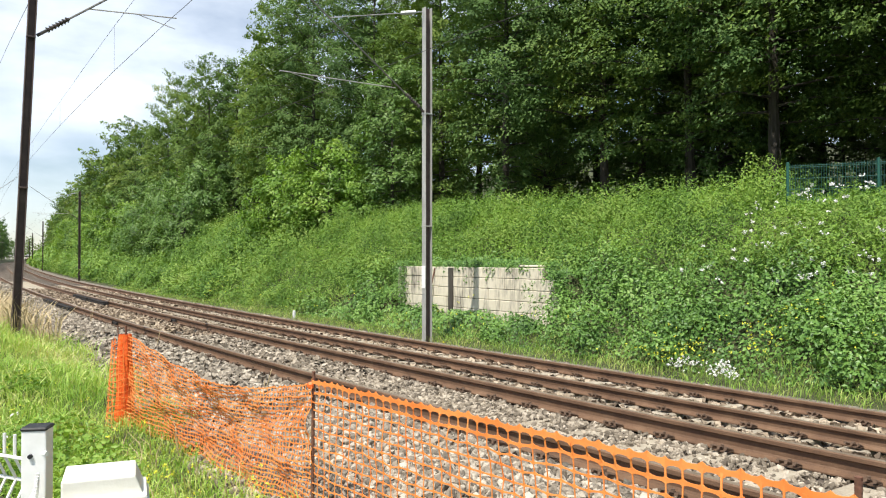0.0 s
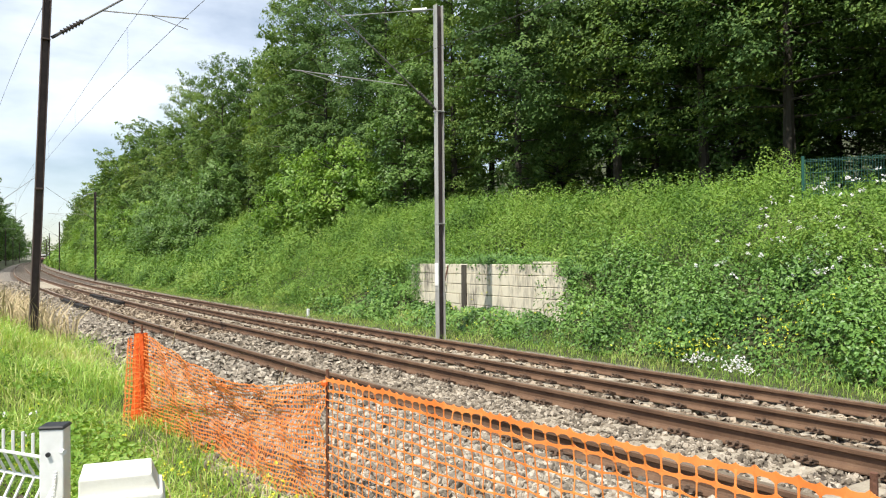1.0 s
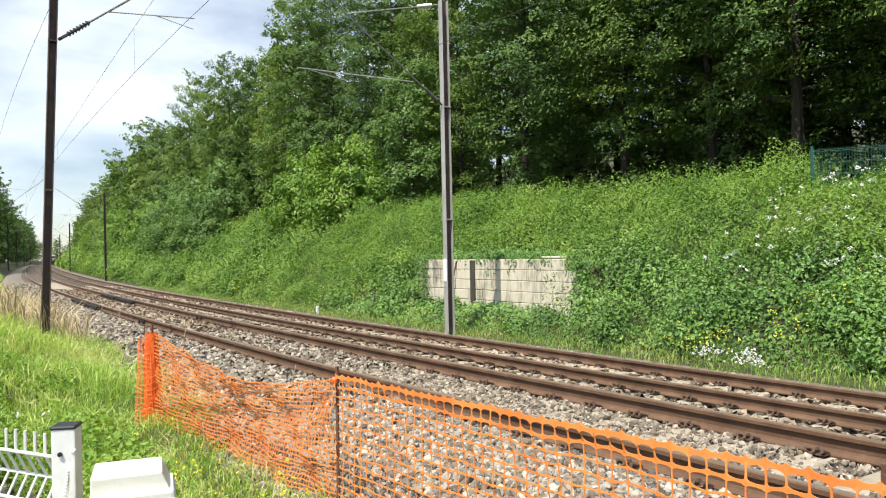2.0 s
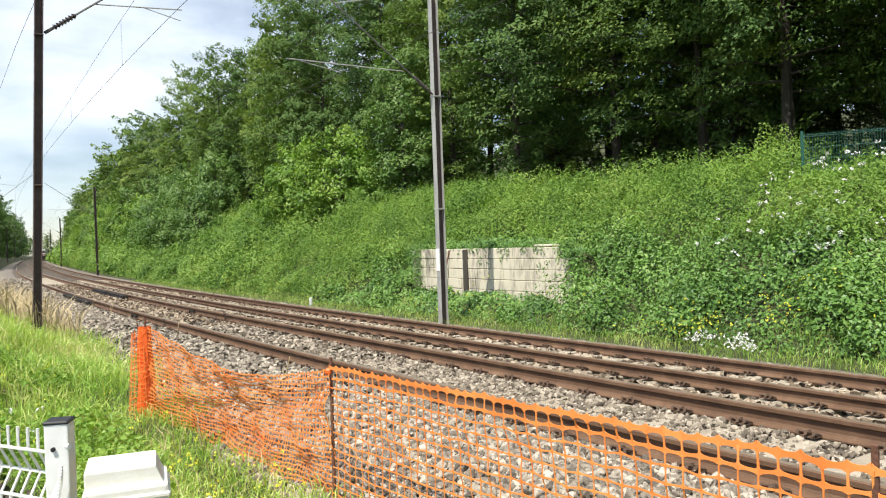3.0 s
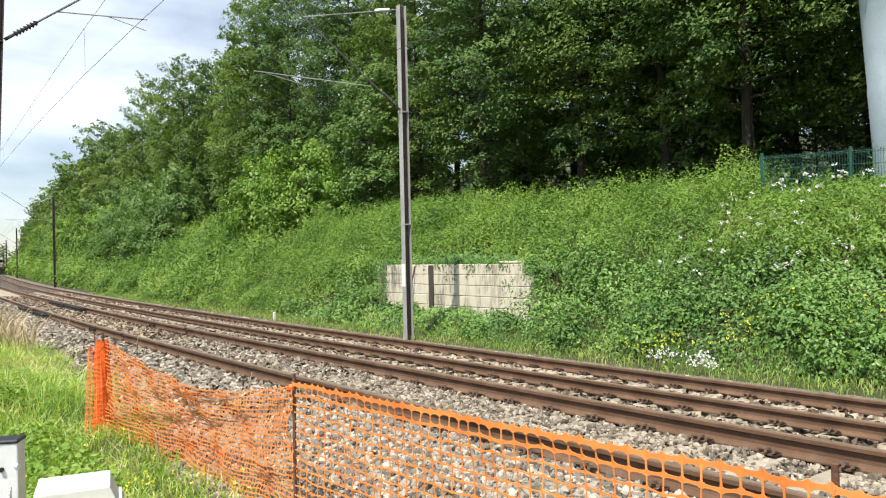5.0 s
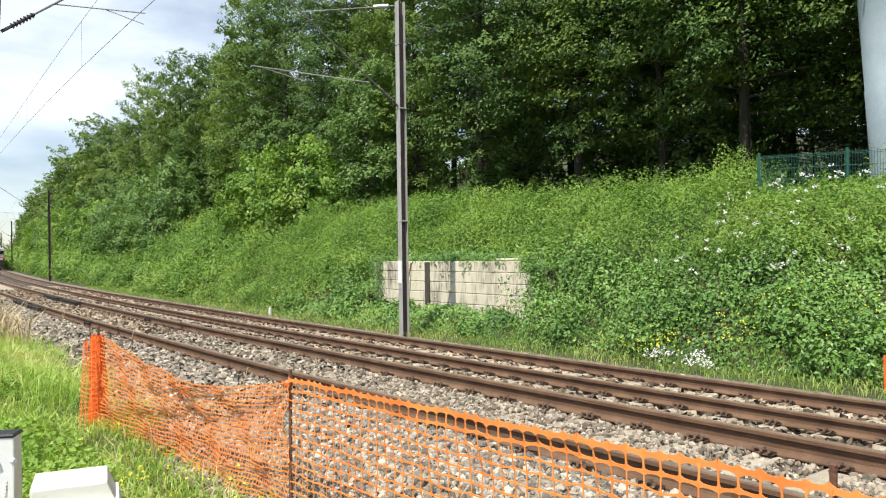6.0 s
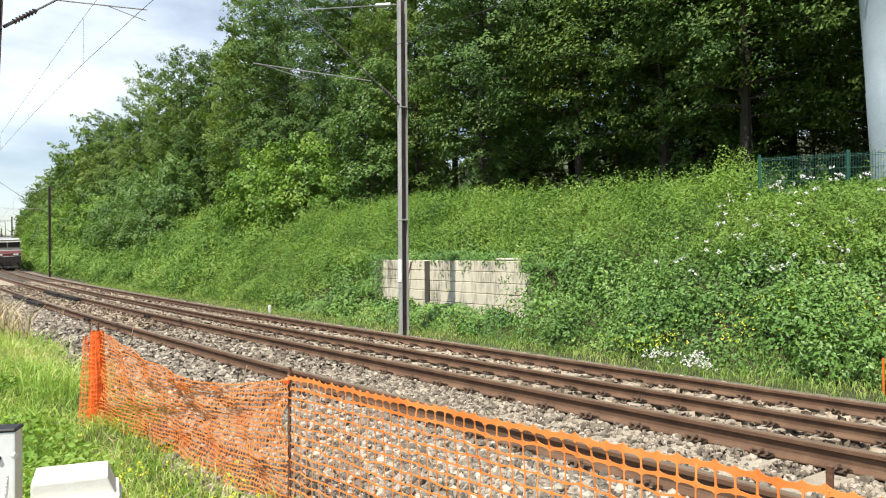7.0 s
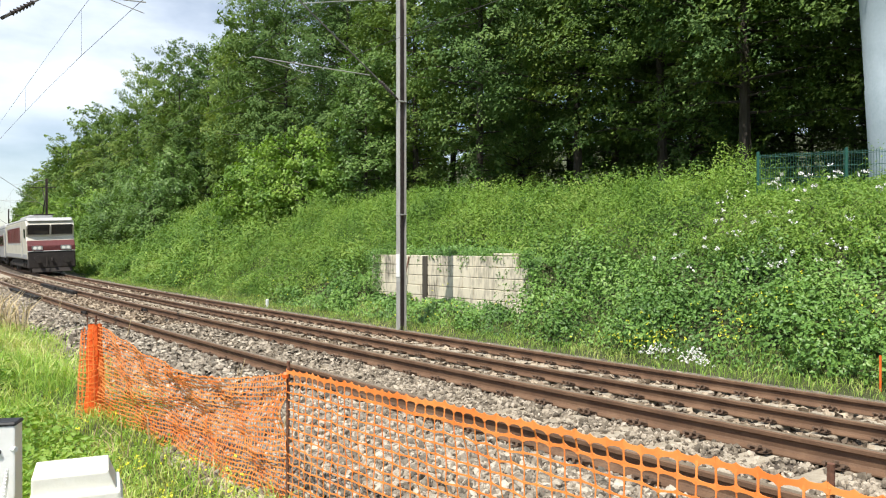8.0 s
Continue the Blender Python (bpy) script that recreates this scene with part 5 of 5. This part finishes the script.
def build_loco():
    """Local y is forwards (towards the camera's right), z from the rail top, the front face at y = 0."""
    t = empty_thing("electric_locomotive", Matrix(), "cream and maroon electric locomotive with silver roof and dark windscreens", "locomotive")
    L = -17.4
    side = [(-0.05, 1.05), (0.0, 1.9), (-0.42, 2.55), (-0.10, 3.25), (-0.35, 3.62), (L + 0.35, 3.62), (L + 0.1, 3.25), (L + 0.42, 2.55), (L, 1.9), (L + 0.05, 1.05)]
    part("body", shell(side, -1.45, 1.45, 0.05), CREAM, t)
    part("roof", shell([(-0.12, 3.60), (-0.5, 3.82), (L + 0.5, 3.82), (L + 0.12, 3.60)], -1.40, 1.40, 0.10), SILVER, t, "silver roof")
    part("roof_equipment", box(1.5, 7.0, 0.28, (0, -8.5, 4.02), 0.05), SILVER, t)
    # front: windscreens in the broken nose, maroon band below, dark skirt
    lean = math.degrees(math.atan2(0.32, 0.70))
    for x in (-0.70, 0.70):
        part("windscreen", box(1.34, 0.05, 0.74, (x, -0.225, 3.0), 0.05, turn=pose(0, 0, 0, -lean, 0, 0)), GLASS, t, "dark windscreen")
    part("window_pillar", box(0.08, 0.05, 0.62, (0, -0.23, 2.92), 0.01, turn=pose(0, 0, 0, -lean, 0, 0)), SILVER, t)
    part("front_band", box(2.86, 0.07, 0.32, (0, 0.005, 1.75), 0.02), MAROON, t, "maroon front band")
    part("front_band", box(2.86, 0.05, 0.46, (0, -0.115, 2.10), 0.015, turn=pose(0, 0, 0, math.degrees(math.atan2(0.42, 0.65)), 0, 0)), MAROON, t, "maroon front band")
    part("front_lip", box(2.90, 0.12, 0.05, (0, 0.02, 1.58), 0.015), SILVER, t)
    part("skirt", box(2.86, 0.42, 1.10, (0, -0.15, 1.0), 0.06), UNDER, t, "dark lower skirt")
    part("snow_plough", shell([(0.15, 0.18), (0.0, 0.55), (-0.2, 0.55), (-0.1, 0.18)], -1.2, 1.2, 0.02), UNDER, t)
    for x in (-0.86, 0.86):
        b = part("buffer", rod((x, 0.0, 1.05), (x, 0.52, 1.05), 0.12, 12), UNDER, t)
        part("buffer_plate", rod((x, 0.50, 1.05), (x, 0.58, 1.05), 0.26, 18), UNDER, b)
        h = part("headlamp_housing", box(0.66, 0.07, 0.30, (x, 0.035, 1.80), 0.10, segments=3), SILVER, t)
        for dx in (-0.14, 0.14):
            part("headlamp", rod((x + dx, 0.05, 1.80), (x + dx, 0.095, 1.80), 0.11, 14), LAMP, h, "lit headlamp")
    part("coupling_hook", box(0.12, 0.35, 0.22, (0, 0.1, 1.0), 0.03), UNDER, t)
    part("coupling_hose", rod((0.3, 0.1, 1.1), (0.34, 0.22, 0.55), 0.035, 8), UNDER, t)
    for sx in (-1, 1):
        part("cab_window", box(0.02, 0.85, 0.6, (sx * 1.468, -1.25, 2.78), 0.02), GLASS, t)
        part("panel_frame", box(0.02, 11.0, 1.32, (sx * 1.455, -9.6, 2.72), 0.02), SILVER, t, "bright metal frame")
        part("side_panel", box(0.03, 10.7, 1.12, (sx * 1.462, -9.6, 2.72), 0.02), MAROON, t, "maroon ventilated side panel")
        for k in range(8):
            part("vent_grille", box(0.02, 1.05, 0.80, (sx * 1.478, -4.95 - 1.32 * k, 2.72), 0.02), MAROON, t)
        part("lower_stripe", box(0.02, 16.6, 0.28, (sx * 1.455, L / 2, 1.25), 0.01), GREY_PAINT, t)
        part("cab_door", box(0.025, 0.62, 1.75, (sx * 1.462, -3.6, 2.1), 0.02), CREAM, t)
        part("hand_rail", rod((sx * 1.49, -2.6, 1.2), (sx * 1.49, -2.6, 2.4), 0.018, 6), SILVER, t)
        part("step", box(0.2, 0.5, 0.05, (sx * 1.35, -3.0, 0.75), 0.01), UNDER, t)
    part("underframe", box(2.5, 7.0, 0.6, (0, -8.7, 0.72), 0.06), UNDER, t)
    bogie(t, -3.6, (-1.4, 0.0, 1.4))
    bogie(t, -13.8, (-1.4, 0.0, 1.4))
    for y, up in ((-3.4, 1), (-14.0, 0)):
        p = part("pantograph", box(1.2, 1.6, 0.06, (0, 0, 0), 0.01), UNDER, t, at=pose(0, y, 4.12))
        zt = 1.95 if up else 0.35
        part("lower_arm", rod((0, -0.7, 0), (0, 0.8, zt * 0.5), 0.04, 6), UNDER, p)
        part("upper_arm", rod((0, 0.8, zt * 0.5), (0, -0.3, zt), 0.03, 6), UNDER, p)
        part("collector_head", box(1.7, 0.3, 0.05, (0, -0.3, zt), 0.015), UNDER, p)
    return t


def build_coach():
    t = empty_thing("passenger_coach", Matrix(), "grey and white passenger coach with a row of dark windows", "coach", "coaches of the train")
    L = -26.0
    part("body", shell([(-0.1, 0.95), (0, 1.3), (0, 3.2), (-0.05, 3.45), (L + 0.05, 3.45), (L, 3.2), (L, 1.3), (L + 0.1, 0.95)], -1.42, 1.42, 0.04), GREY_PAINT, t)
    part("roof", shell([(-0.05, 3.42), (-0.2, 3.9), (L + 0.2, 3.9), (L + 0.05, 3.42)], -1.36, 1.36, 0.16), SILVER, t, "silver roof")
    part("underframe", box(2.4, 12.0, 0.5, (0, L / 2, 0.72), 0.05), UNDER, t)
    part("gangway", box(1.1, 0.3, 2.1, (0, 0.12, 2.1), 0.05), UNDER, t)
    for sx in (-1, 1):
        part("window_band", box(0.02, 24.6, 0.95, (sx * 1.425, L / 2, 2.45), 0.01), MAROON, t, "dark window band")
        for k in range(11):
            part("window", box(0.03, 1.45, 0.78, (sx * 1.43, -2.9 - 2.02 * k, 2.45), 0.03), GLASS, t)
        for y in (-1.1, L + 1.1):
            part("door", box(0.03, 0.85, 2.0, (sx * 1.428, y, 2.1), 0.02), CREAM, t)
    bogie(t, -3.4, (-1.25, 1.25))
    bogie(t, L + 3.4, (-1.25, 1.25))
    return t


LOCO = build_loco()
COACHES = [build_coach()]
for _i in range(3):
    COACHES.append(copy_thing(COACHES[0], Matrix()))

# ---------------------------------------------------------------- what moves
SPEED, S_END = 50.44, 56.6


def on_rails(s_front, length):
    """The pose of a vehicle whose front stands at s_front on the far track."""
    a, b = line(s_front + 0.15 * length, GAP), line(s_front + 0.85 * length, GAP)
    d = a - b
    turn = math.degrees(math.atan2(-d[0], d[1]))
    f = a + d / np.linalg.norm(d) * 0.15 * length
    return pose(float(f[0]), float(f[1]), Z2 + 0.028, 0, 2.2, turn)


def motions():
    times = np.linspace(0, 8, 33)
    back = 0.0
    for ob, ln in [(LOCO, 17.4)] + [(c, 26.0) for c in COACHES]:
        walk(ob, [(float(t), on_rails(S_END + SPEED * (8 - t) + back, ln)) for t in times])
        back += ln + 1.15


motions()
